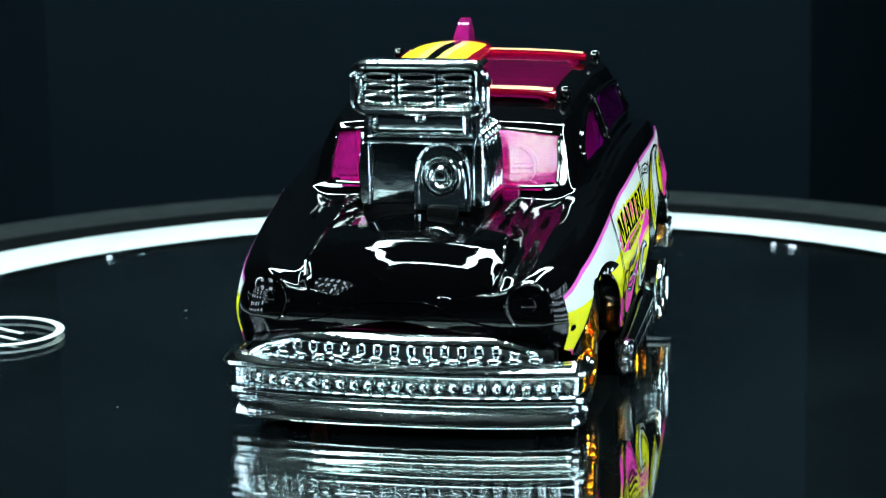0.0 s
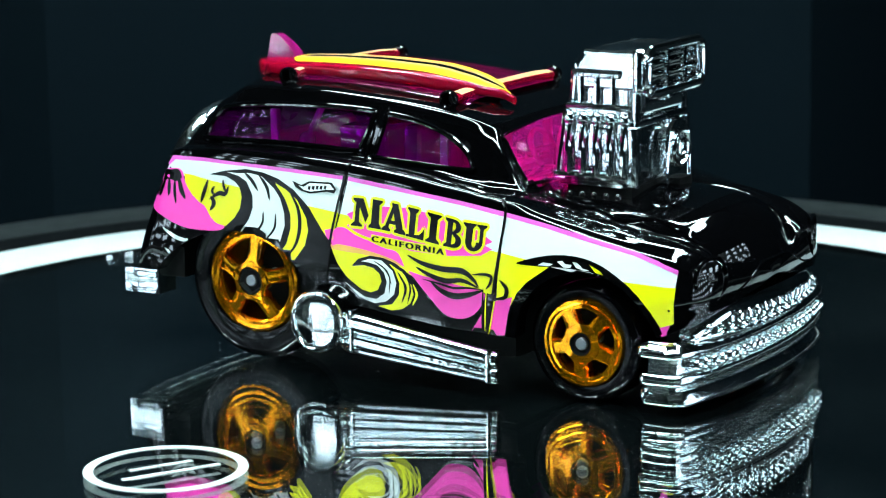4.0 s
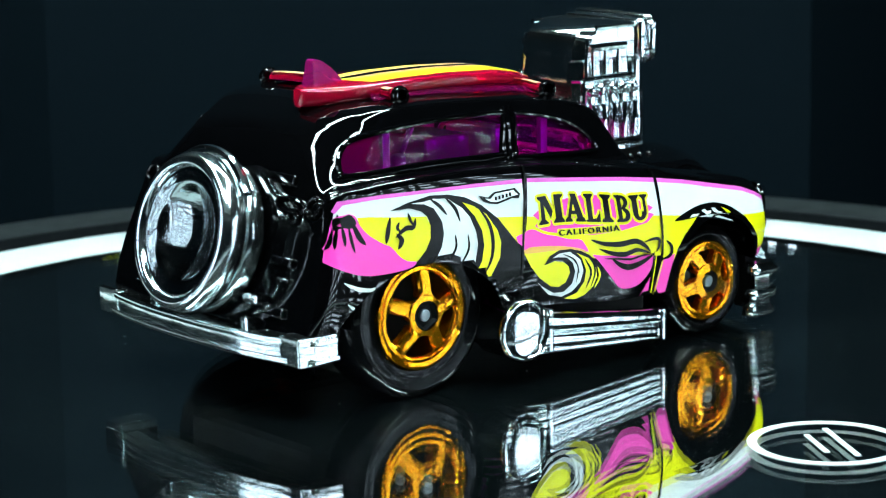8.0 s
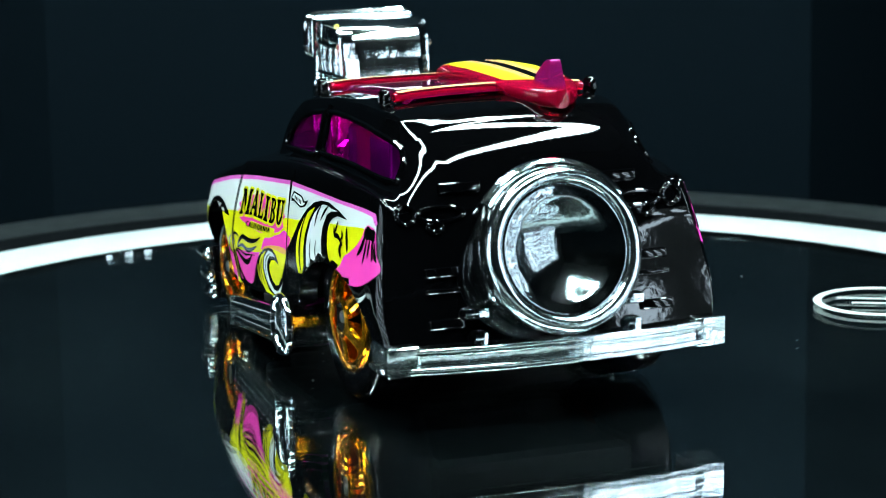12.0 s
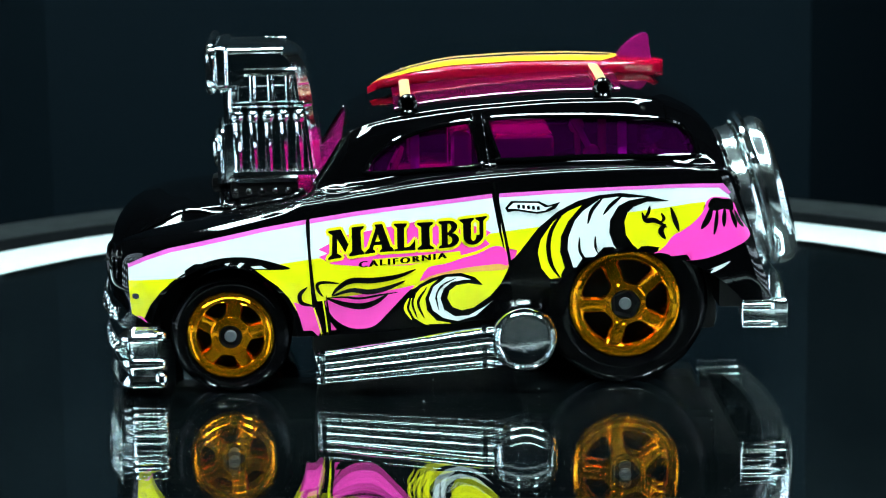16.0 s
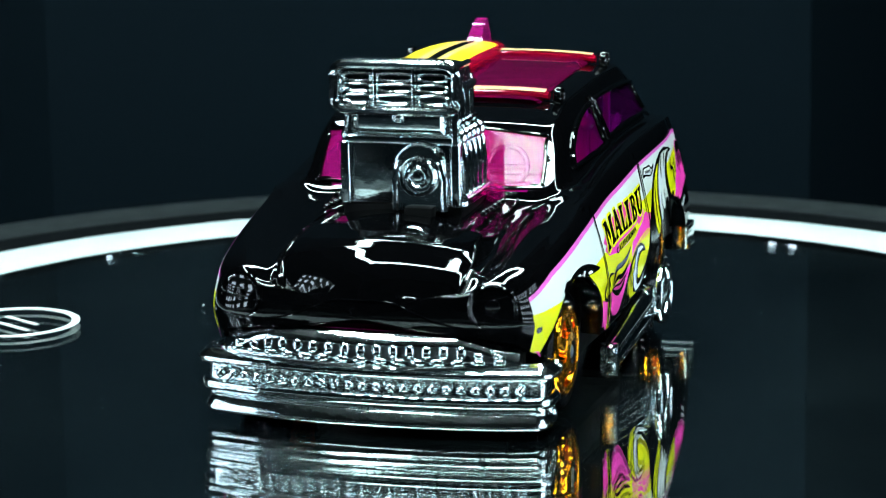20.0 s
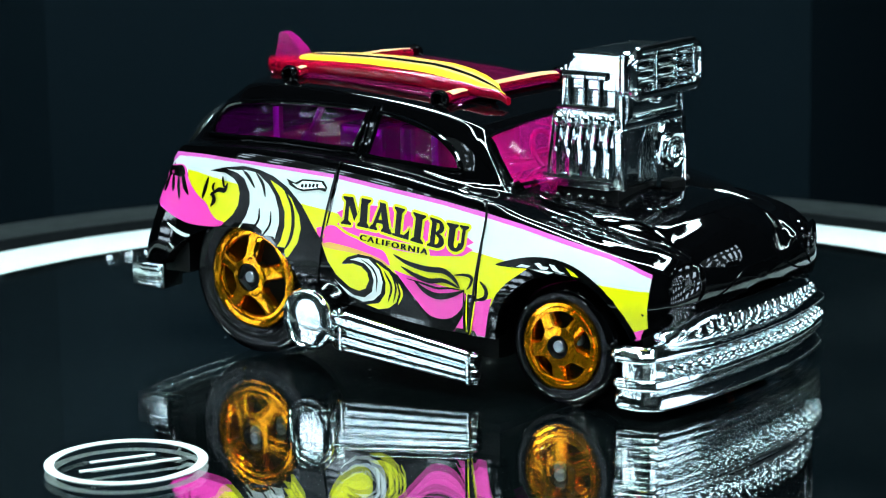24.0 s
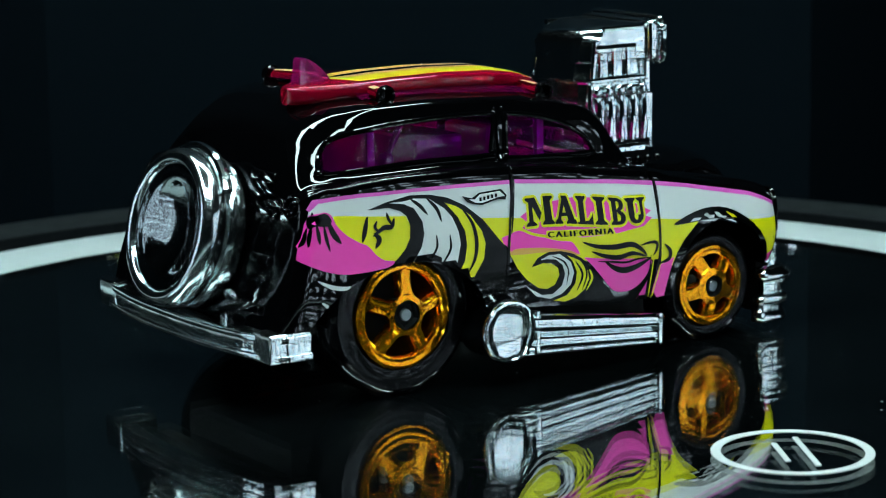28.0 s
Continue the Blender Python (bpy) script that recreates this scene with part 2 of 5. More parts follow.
def turntable():
    base = tagged(new("turntable_base"), "round turntable base with white rim and grey lip", "turntable", kind="structure")
    m = Matrix.Translation((RIM_AT[0], RIM_AT[1], 0))
    bm = bmesh.new()
    revolve(bm, [(57.8, -6), (57.8, 0.06), (57.9, 0.12), (66.0, 0.14), (66.3, 0.1), (66.3, -6)], m, 160, True)
    part("rim", bm, RIMWHITE, base, "bright white rim round the mirror plate")
    # added dark ring: keeps the bright inner wall out of the mirror
    bm = bmesh.new()
    revolve(bm, [(57.3, -6), (57.3, 0.0), (57.5, 0.06), (57.78, 0.06), (57.78, -6)], m, 160, True)
    part("rim_wall_mask", bm, BASEDARK, base, "dark ring added to hide the rim's bright inner wall")
    bm = bmesh.new()
    revolve(bm, [(66.32, -30), (66.32, 0.06), (71.6, 0.06), (71.6, -30)], m, 160, True)
    part("groove", bm, BASEDARK, base, "dark band outside the rim")
    bm = bmesh.new()
    revolve(bm, [(71.62, -30), (71.62, 0.22), (72.1, 0.3), (78.5, 0.3), (80.0, -0.6), (80.8, -4), (80.8, -32), (71.62, -32)], m, 160, True)
    part("lip", bm, BASEGREY, base, "dull grey outer lip")
    bm = bmesh.new()
    revolve(bm, [(0, -6.2), (66, -6.2), (66, -30), (0, -30)], m, 96)
    part("core", bm, BASEDARK, base)
    plate = tagged(new("turntable_plate"), "round mirror plate under clear glass with a printed white ring mark", "turntable")
    I = Matrix()
    bm = bmesh.new()
    revolve(bm, [(0, 0), (56.2, 0), (56.5, -0.1), (56.5, -PLATE)], I, 128)
    part("glass_sheet", bm, GLASS, plate, "clear glass sheet over the mirror", 4)
    bm = bmesh.new()
    revolve(bm, [(0, -PLATE - 0.02), (56.5, -PLATE - 0.02), (56.5, -PLATE - 3), (0, -PLATE - 3)], I, 128)
    part("mirror", bm, MIRROR, plate, "silvered mirror backing", 20)
    # the printed mark: a ring and two slanted bars
    at = Vector(MARK_AT)
    bm = bmesh.new()
    revolve(bm, [(MARK_R - 0.75, 0.01), (MARK_R - 0.75, 0.05), (MARK_R, 0.05), (MARK_R, 0.01)], Matrix.Translation((at.x, at.y, 0)), 96, True)
    mark = part("printed_ring", bm, INKWHITE, plate, "printed white ring mark")
    for k, (c, l) in enumerate(((0.9, 2.5), (-1.05, 3.9))):
        bm = bmesh.new()
        d = Vector((math.cos(MARK_A), math.sin(MARK_A), 0))
        nrm = Vector((-d.y, d.x, 0))
        p = Vector((at.x, at.y, 0)) + nrm * c
        q = [p + d * l + nrm * 0.22, p + d * l - nrm * 0.22, p - d * l - nrm * 0.22, p - d * l + nrm * 0.22]
        lo = [bm.verts.new(v + Vector((0, 0, 0.01))) for v in q]
        hi = [bm.verts.new(v + Vector((0, 0, 0.05))) for v in q]
        bm.faces.new(lo)
        bm.faces.new(hi)
        for a in range(4):
            bm.faces.new((lo[a], lo[(a + 1) % 4], hi[(a + 1) % 4], hi[a]))
        part("printed_bar", bm, INKWHITE, mark)
    # loose flecks of dust on the glass
    rng = random.Random(7)
    bm = bmesh.new()
    for k in range(12):
        a, r = rng.uniform(0, 2 * math.pi), 55 * math.sqrt(rng.random())
        w, l, b = rng.uniform(0.03, 0.06), rng.uniform(0.05, 0.15), rng.uniform(0, math.pi)
        d, e = Vector((math.cos(b), math.sin(b), 0)) * l, Vector((-math.sin(b), math.cos(b), 0)) * w
        c = Vector((r * math.cos(a), r * math.sin(a), 0.02))
        lo = [bm.verts.new(c + q) for q in (d + e, d - e, -d - e, -d + e)]
        tip = bm.verts.new(c + Vector((0, 0, 0.06)))
        for i in range(4):
            bm.faces.new((lo[i], lo[(i + 1) % 4], tip))
    tagged(part("dust", bm, INKWHITE, plate, "scattered pale dust flecks", 0), kind="stuff")
    return plate


LAMP_Z, LAMP_HALF, LAMP_STRIP = 195, 96, 18
PLATE = 0.31
RIM_AT = (0.8, 0.0)
MARK_AT, MARK_R, MARK_A = (-42.8, -2.85), 6.1, radians(-26.5)
room()
led_frame()
plate = turntable()


# ---- the toy car; mm, nose towards -y, wheels on z = 0 ----
# station: place along the car, then eight (x, z) marks from sill to roof middle
STATIONS = [
    (-26.6, [(6.4, 8.3), (6.8, 9.1), (6.7, 9.9), (6.4, 10.36), (5.9, 10.8), (5.1, 10.96), (3.4, 11.2), (0, 11.76)]),
    (-26.3, [(8.9, 8.1), (9.3, 9), (9.2, 10), (8.8, 10.66), (8.1, 11.2), (6.9, 11.36), (4.4, 11.7), (0, 12.76)]),
    (-25.8, [(10.8, 7.8), (11.3, 9), (11, 10.4), (10.4, 11.2), (9.4, 11.8), (7.8, 11.5), (4.8, 12.15), (0, 13.6)]),
    (-25.2, [(11.8, 7.5), (12.3, 9), (11.9, 10.9), (11.2, 11.8), (10.1, 12.4), (8.1, 11.95), (4.9, 12.95), (0, 14.3)]),
    (-24.4, [(12.5, 6.9), (13, 8.9), (12.5, 11.2), (11.7, 12.2), (10.4, 12.8), (8.2, 12.45), (5, 13.8), (0, 14.9)]),
    (-23.0, [(13.1, 6.2), (13.7, 8.8), (13.1, 11.7), (12.2, 12.8), (10.6, 13.3), (8.3, 12.85), (5, 14.65), (0, 15.35)]),
    (-20.0, [(13.8, 5.6), (14.4, 9), (13.5, 12.6), (12.4, 13.6), (10.6, 14), (8.4, 13.35), (5, 15.15), (0, 15.75)]),
    (-16.0, [(14.6, 5.2), (14.8, 9.4), (13.7, 13.7), (12.3, 14.5), (10.4, 14.75), (8.2, 14.05), (5, 15.4), (0, 15.95)]),
    (-12.0, [(14.7, 5.1), (15, 9.6), (13.8, 14.6), (12.4, 15.36), (10.4, 15.5), (8.2, 15.06), (5, 15.56), (0, 15.96)]),
    (-9.7, [(14.8, 5.1), (15.1, 9.7), (13.8, 15.05), (12.9, 16.05), (11.0, 16.15), (9.8, 16.0), (6.0, 15.9), (0, 15.9)]),
    (-9.2, [(14.8, 5.1), (15.1, 9.7), (13.8, 15.1), (12.9, 16.1), (11.2, 16.4), (10.2, 16.6), (7.0, 16.8), (0, 16.9)]),
    (-8.1, [(14.8, 5.15), (15.1, 9.7), (13.8, 15.3), (12.9, 16.3), (11.3, 16.7), (10.2, 18.1), (7.1, 18.4), (0, 18.55)]),
    (-7.05, [(14.8, 5.2), (15.1, 9.7), (13.8, 15.4), (12.9, 16.4), (11.4, 16.9), (10.2, 19.5), (7.4, 20.1), (0, 20.2)]),
    (-6.2, [(14.8, 5.2), (15.1, 9.7), (13.8, 15.5), (12.9, 16.6), (11.5, 17.1), (10.2, 20.4), (7.9, 21.2), (0, 21.4)]),
    (-4.0, [(14.8, 5.3), (15.1, 9.8), (13.8, 15.8), (12.9, 16.9), (11.5, 17.4), (10.2, 21.2), (8.4, 22.0), (0, 22.2)]),
    (-1.0, [(14.8, 5.6), (15.1, 9.8), (13.9, 16.3), (12.9, 17.4), (11.5, 17.9), (10.25, 21.5), (8.25, 22.75), (0, 22.95)]),
    (5.8, [(14.8, 6.2), (15.1, 10.0), (14.0, 17.0), (12.9, 18.1), (11.6, 18.5), (10.25, 22.2), (8.35, 23.45), (0, 23.75)]),
    (12.0, [(14.8, 6.2), (15.0, 10.0), (14.0, 17.4), (12.9, 18.3), (11.5, 18.6), (10.25, 22.5), (8.35, 23.75), (0, 24.05)]),
    (17.0, [(14.8, 6.2), (14.9, 10.0), (13.9, 17.5), (12.9, 18.3), (11.5, 18.6), (10.25, 22.5), (8.35, 23.75), (0, 24.1)]),
    (21.0, [(14.4, 6.2), (14.6, 10.0), (13.6, 17.3), (12.8, 18.2), (11.4, 18.5), (10.05, 22.2), (7.85, 23.5), (0, 24.0)]),
    (23.3, [(14.2, 6.2), (14.4, 10.0), (13.3, 17.1), (12.6, 18.0), (11.2, 18.3), (9.6, 21.45), (7.2, 22.85), (0, 23.3)]),
    (25.0, [(14.0, 6.2), (14.4, 10.0), (13.2, 17.0), (12.6, 17.9), (11.2, 18.2), (8.95, 20.75), (6.9, 21.8), (0, 22.25)]),
    (26.0, [(13.8, 6.2), (14.1, 10.0), (12.8, 16.6), (12.2, 17.4), (10.8, 17.8), (8.45, 19.75), (6.5, 20.55), (0, 20.95)]),
    (26.4, [(13.3, 6.3), (13.5, 10.0), (12.2, 16.0), (11.2, 16.6), (10.2, 17.0), (8.0, 18.8), (6.1, 19.35), (0, 19.7)]),
]
FRONT_AXLE, REAR_AXLE = (-16.2, 5.0), (16.2, 6.95)


def lean(ys, z):
    """The tail leans forward towards the roof."""
    k = min(max((ys - 15) / 9, 0), 1)
    return ys + k * (14 - z) * 0.30


def floor_line(y, base):
    """Lower edge of the body side, with the two wheel arches."""
    z = base
    for (cy, cz, a, b) in ((-16.7, 5.0, 5.98, 5.98), (16.5, 5.4, 7.6, 6.1)):
        d = (y - cy) / a
        if abs(d) < 1:
            z = max(z, cz + b * math.sqrt(1 - d * d))
    return z


def bonnet(pts, y, marks):
    """Between the wings the bonnet is one dome, rounded in plan towards the nose."""
    k = min((-13 - y) / 4, 1.0)
    edge = marks[5][0]
    low = marks[5][1] - 1.6 * min(max((-y - 22.6) / 2.4, 0), 1) * min(max((26.6 + y) / 0.8, 0), 1)
    out = []
    for x, z in pts[50:]:
        p = y - x * x / 28
        top = np.interp(p, [-29.5, -27.6, -27.1, -26.9, -26.6, -26.2, -25.6, -24.8, -23.8, -22.4, -20.5, -18, -15, -12],
                        [4.0, 7.6, 9.8, 10.9, 11.9, 12.75, 13.62, 14.35, 14.92, 15.32, 15.6, 15.8, 15.93, 16.0]) - x * x / 50
        h = max(1.0 - abs(top - low) / 1.0, 0.0)
        dome = max(top, low) + h * h * 0.25
        m = min(max((edge - x) / 1.2, 0), 1)
        m = m * m * (3 - 2 * m)
        out.append((x, z + (dome - z) * k * m))
    return np.vstack([pts[:50], out])


def body_sections():
    ys = np.array([s[0] for s in STATIONS])
    tab = np.array([[c for p in s[1] for c in p] for s in STATIONS])
    slope = np.zeros_like(tab)
    for i in range(1, len(ys) - 1):
        h0, h1 = ys[i] - ys[i - 1], ys[i + 1] - ys[i]
        d0, d1 = (tab[i] - tab[i - 1]) / h0, (tab[i + 1] - tab[i]) / h1
        ok = d0 * d1 > 0
        slope[i] = np.where(ok, 3 * (h0 + h1) / ((2 * h1 + h0) / np.where(ok, d0, 1) + (h1 + 2 * h0) / np.where(ok, d1, 1)), 0)
    slope[0], slope[-1] = (tab[1] - tab[0]) / (ys[1] - ys[0]), (tab[-1] - tab[-2]) / (ys[-1] - ys[-2])
    at = set(np.round(np.concatenate([np.arange(-26.6, -23, 0.15), np.arange(-23, 26.41, 0.4)]), 3))
    for cy, a in ((-16.7, 5.98), (16.5, 7.6)):
        for s in (-1, 1):
            for e in (1.001, 0.9985, 0.99, 0.975, 0.95, 0.915):
                at.add(round(cy + s * a * e, 4))
    rings = []
    for y in sorted(at):
        i = min(max(np.searchsorted(ys, y) - 1, 0), len(ys) - 2)
        h = ys[i + 1] - ys[i]
        t = (y - ys[i]) / h
        row = ((2 * t ** 3 - 3 * t * t + 1) * tab[i] + (t ** 3 - 2 * t * t + t) * h * slope[i]
               + (3 * t * t - 2 * t ** 3) * tab[i + 1] + (t ** 3 - t * t) * h * slope[i + 1])
        marks = row.reshape(8, 2)
        pts = np.array(spline(np.vstack([marks, marks[6] * (-1, 1)]), 10))[:71]
        if y < -13:
            pts = bonnet(pts, y, marks)
        low = floor_line(y, row[1])
        k = 0
        while k < len(pts) - 30 and pts[k, 1] < low:
            k += 1
        if k:
            f = (low - pts[k - 1, 1]) / max(pts[k, 1] - pts[k - 1, 1], 1e-6)
            pts = np.vstack([[pts[k - 1] + (pts[k] - pts[k - 1]) * f], pts[k:]])
        # even steps up to the shoulder, then the marks run unbroken along the body
        n = len(pts) - 51
        d = np.concatenate([[0], np.cumsum(np.hypot(*np.diff(pts[:n + 1], axis=0).T))])
        u = np.linspace(0, d[-1], 25)
        sec = np.vstack([np.stack([np.interp(u, d, pts[:n + 1, 0]), np.interp(u, d, pts[:n + 1, 1])], 1), pts[n + 1:]])
        lip = [(sec[0, 0] - 1.6, sec[0, 1] + 0.1), (sec[0, 0] - 0.25, sec[0, 1])]
        half = lip + [tuple(p) for p in sec]
        ring = [Vector((-x, lean(y, z), z)) for x, z in half] + [Vector((x, lean(y, z), z)) for x, z in reversed(half[:-1])]
        rings.append(ring)
    # the nose closes in a shallow dome
    first = rings[0]
    hub = Vector((0, first[0].y, 9.3))
    dome = []
    for f, dy in ((0.1, -0.36), (0.35, -0.33), (0.62, -0.25), (0.85, -0.12)):
        dome.append([hub + (p - hub) * f + Vector((0, dy, 0)) for p in first])
    return dome + rings


# art sheet of the body side: across from tail to nose, down from the belt
def art(u, v, s=-1):
    """From the art sheet to (y, z) on the car; the print of one side sits a little lower and further forward."""
    c, w = (u - 850) / 500, (v - 430) / 120
    y = 0.57 - 23.29 * c + 0.08 * w - 0.05 * c * w
    z = 12.01 - 0.353 * c - 5.496 * w + 0.10 * c * w - 0.234 * c * c - 0.157 * w * w - 0.07 * w ** 3
    return (y - 0.25, z - 0.52) if s > 0 else (y, z)


SIDE_WINDOWS = [
    [(22.4, 19.0), (21.8, 20.5), (20.2, 21.5), (15.8, 22.0), (10, 22.15), (5.5, 22.0), (5.1, 21.6), (6.0, 19.0), (6.4, 18.7), (14, 18.85), (21.8, 18.7)],
    [(3.5, 21.8), (0.4, 21.3), (-2.1, 20.5), (-4.0, 19.3), (-4.8, 18.2), (-4.5, 17.8), (0, 18.0), (4.3, 18.3), (4.5, 18.7), (3.9, 21.5)],
]
WINDSHIELD = [(-9.6, 17.1), (-9.4, 19.9), (-8.7, 20.7), (0, 21.15), (8.7, 20.7), (9.4, 19.9), (9.6, 17.1), (8.9, 16.7), (0, 16.6), (-8.9, 16.7)]


def shape_smooth(pts, per=5, closed=True):
    return [tuple(p) for p in spline(pts, per, closed)]


class Skin:
    """The closed body surface, to lay prints, panes and trim on."""

    def __init__(self, rings):
        from mathutils.bvhtree import BVHTree
        bm = bmesh.new()
        vs = grid(bm, rings)
        bm.faces.new(vs[0])
        bm.faces.new(vs[-1])
        bm.normal_update()
        self.tree = BVHTree.FromBMesh(bm)
        bm.free()

    def side(self, y, z, s, lift):
        hit, nrm, _, _ = self.tree.ray_cast(Vector((s * 40, y, z)), Vector((-s, 0, 0)))
        if hit is None:
            hit, nrm, _, _ = self.tree.find_nearest(Vector((s * 14, y, z)))
        if nrm.x * s < 0:
            nrm = -nrm
        return hit + nrm * lift

    def ahead(self, x, z, lift):
        hit, nrm, _, _ = self.tree.ray_cast(Vector((x, -60, z)), Vector((0, 1, 0)))
        if hit is None:
            hit, nrm, _, _ = self.tree.find_nearest(Vector((x, -26, z)))
        if nrm.y > 0:
            nrm = -nrm
        return hit + nrm * lift

    def behind(self, x, z, lift):
        hit, nrm, _, _ = self.tree.ray_cast(Vector((x, 60, z)), Vector((0, -1, 0)))
        if hit is None:
            hit, nrm, _, _ = self.tree.find_nearest(Vector((x, 26, z)))
        if nrm.y < 0:
            nrm = -nrm
        return hit + nrm * lift

    def above(self, x, y, lift):
        hit, nrm, _, _ = self.tree.ray_cast(Vector((x, y, 60)), Vector((0, 0, -1)))
        if hit is None:
            hit, nrm, _, _ = self.tree.find_nearest(Vector((x, y, 20)))
        if nrm.z < 0:
            nrm = -nrm
        return hit + nrm * lift


def flat_mesh(outline, step=(0.9, 0.8)):
    """A flat outline in (a, b), cut into small pieces so that it can be laid on a curved surface."""
    bm = bmesh.new()
    vs = [bm.verts.new((p[0], p[1], 0)) for p in outline]
    f = bm.faces.new(vs)
    bm.normal_update()
    bmesh.ops.triangulate(bm, faces=[f], ngon_method="EAR_CLIP")
    slice_mesh(bm, step)
    return bm


def slice_mesh(bm, step):
    for ax in (0, 1):
        lo = min(v.co[ax] for v in bm.verts)
        hi = max(v.co[ax] for v in bm.verts)
        k = math.ceil(lo / step[ax])
        while k * step[ax] < hi:
            n = Vector((1, 0, 0)) if ax == 0 else Vector((0, 1, 0))
            geom = bm.verts[:] + bm.edges[:] + bm.faces[:]
            bmesh.ops.bisect_plane(bm, geom=geom, dist=1e-4, plane_co=n * (k * step[ax]), plane_no=n)
            k += 1
    bmesh.ops.triangulate(bm, faces=bm.faces[:])


def wheel(radius, rim_r, width, start, hole):
    """Tyre with rim, five flared spokes, hub and axle end; axis along x, outer face towards +x."""
    X = Matrix.Rotation(radians(90), 4, "Y")
    h = width / 2
    bm = bmesh.new()
    revolve(bm, [(rim_r + 0.05, -h), (radius - 0.6, -h), (radius - 0.15, -h + 0.35), (radius, -h + 0.8), (radius, h - 0.8), (radius - 0.12, h - 0.4),
                 (radius - 0.45, h - 0.1), (radius - 0.6, h - 0.02), (radius - 0.66, h - 0.08), (radius - 0.72, h - 0.02), (rim_r + 0.25, h), (rim_r + 0.05, h - 0.1)], X, 72, True)
    tyre = link("wheel", bm, RUBBER, None, "black plastic tyre on a gold chrome rim")
    bm = bmesh.new()
    r = rim_r
    revolve(bm, [(r, -h), (r, h - 0.1), (r - 0.08, h + 0.12), (r - 0.3, h + 0.18), (r * 0.86, h + 0.05), (r * 0.80, h - 0.02), (r * 0.77, h - 0.2), (r * 0.76, -h * 0.2), (r * 0.76, -h)], X, 64)
    part("rim", bm, GOLD, tyre, "gold chrome rim")
    bm = bmesh.new()
    revolve(bm, [(0, -h * 0.25), (r * 0.84, -h * 0.25)], X, 40)
    part("rim_well", bm, HUBBLACK, tyre, "dark well behind the spokes")
    # a pierced face: five spokes between bevelled openings
    q0, q1, wide = hole
    rows = []
    bm = bmesh.new()
    for q in (0.27, 0.31, q0 - 0.03, q0, q0 + 0.02, q0 + 0.07, (q0 + q1) / 2, q1 - 0.10, q1 - 0.04, q1 - 0.01, q1, q1 + 0.03, 0.885):
        f = min(max((q - q0) / (q1 - q0), 0), 1)
        open_half = wide * (0.62 + 0.38 * f) * min(1, max(0, f * 1.0 / 0.10) ** 0.5) * min(1, max(0, (1 - f) / 0.12) ** 0.5)
        half = 36 - open_half
        edge = 0.10 if 0 < f < 1 else 0.0
        t = h + 0.05 + 0.24 * r * (0.885 - q)
        row = [(-half, t - 0.9 if edge else t), (-half, t - edge * 2.4), (-half + 3.4, t), (-half * 0.5, t - edge * 0.5), (0, t - edge * 0.7)]
        row += [(-a, z) for a, z in reversed(row[:-1])]
        rows.append([Vector((z, -math.sin(radians(a)) * q * r, math.cos(radians(a)) * q * r)) for a, z in row])
    grid(bm, rows)
    first = part("spoke", bm, GOLD, tyre, "gold chrome spoke", 22)
    first.rotation_euler = (start, 0, 0)
    for k in range(1, 5):
        again(first, tyre, Matrix.Rotation(start + 2 * math.pi * k / 5, 4, "X"))
    bm = bmesh.new()
    g = h + 0.12 * r
    revolve(bm, [(r * 0.32, h - 0.6), (r * 0.31, g + 0.04), (r * 0.28, g + 0.06), (r * 0.22, g - 0.25), (0, g - 0.3)], X @ Matrix.Rotation(start, 4, "Z"), 5 if radius > 6 else 24)
    part("hub", bm, HUBBLACK, tyre, "black recessed hub")
    bm = bmesh.new()
    revolve(bm, [(0.5, h - 0.5), (0.5, g - 0.02), (0.42, g + 0.06), (0, g + 0.08)], X, 20)
    part("axle_end", bm, STEEL, tyre, "grey steel axle end")
    return tyre


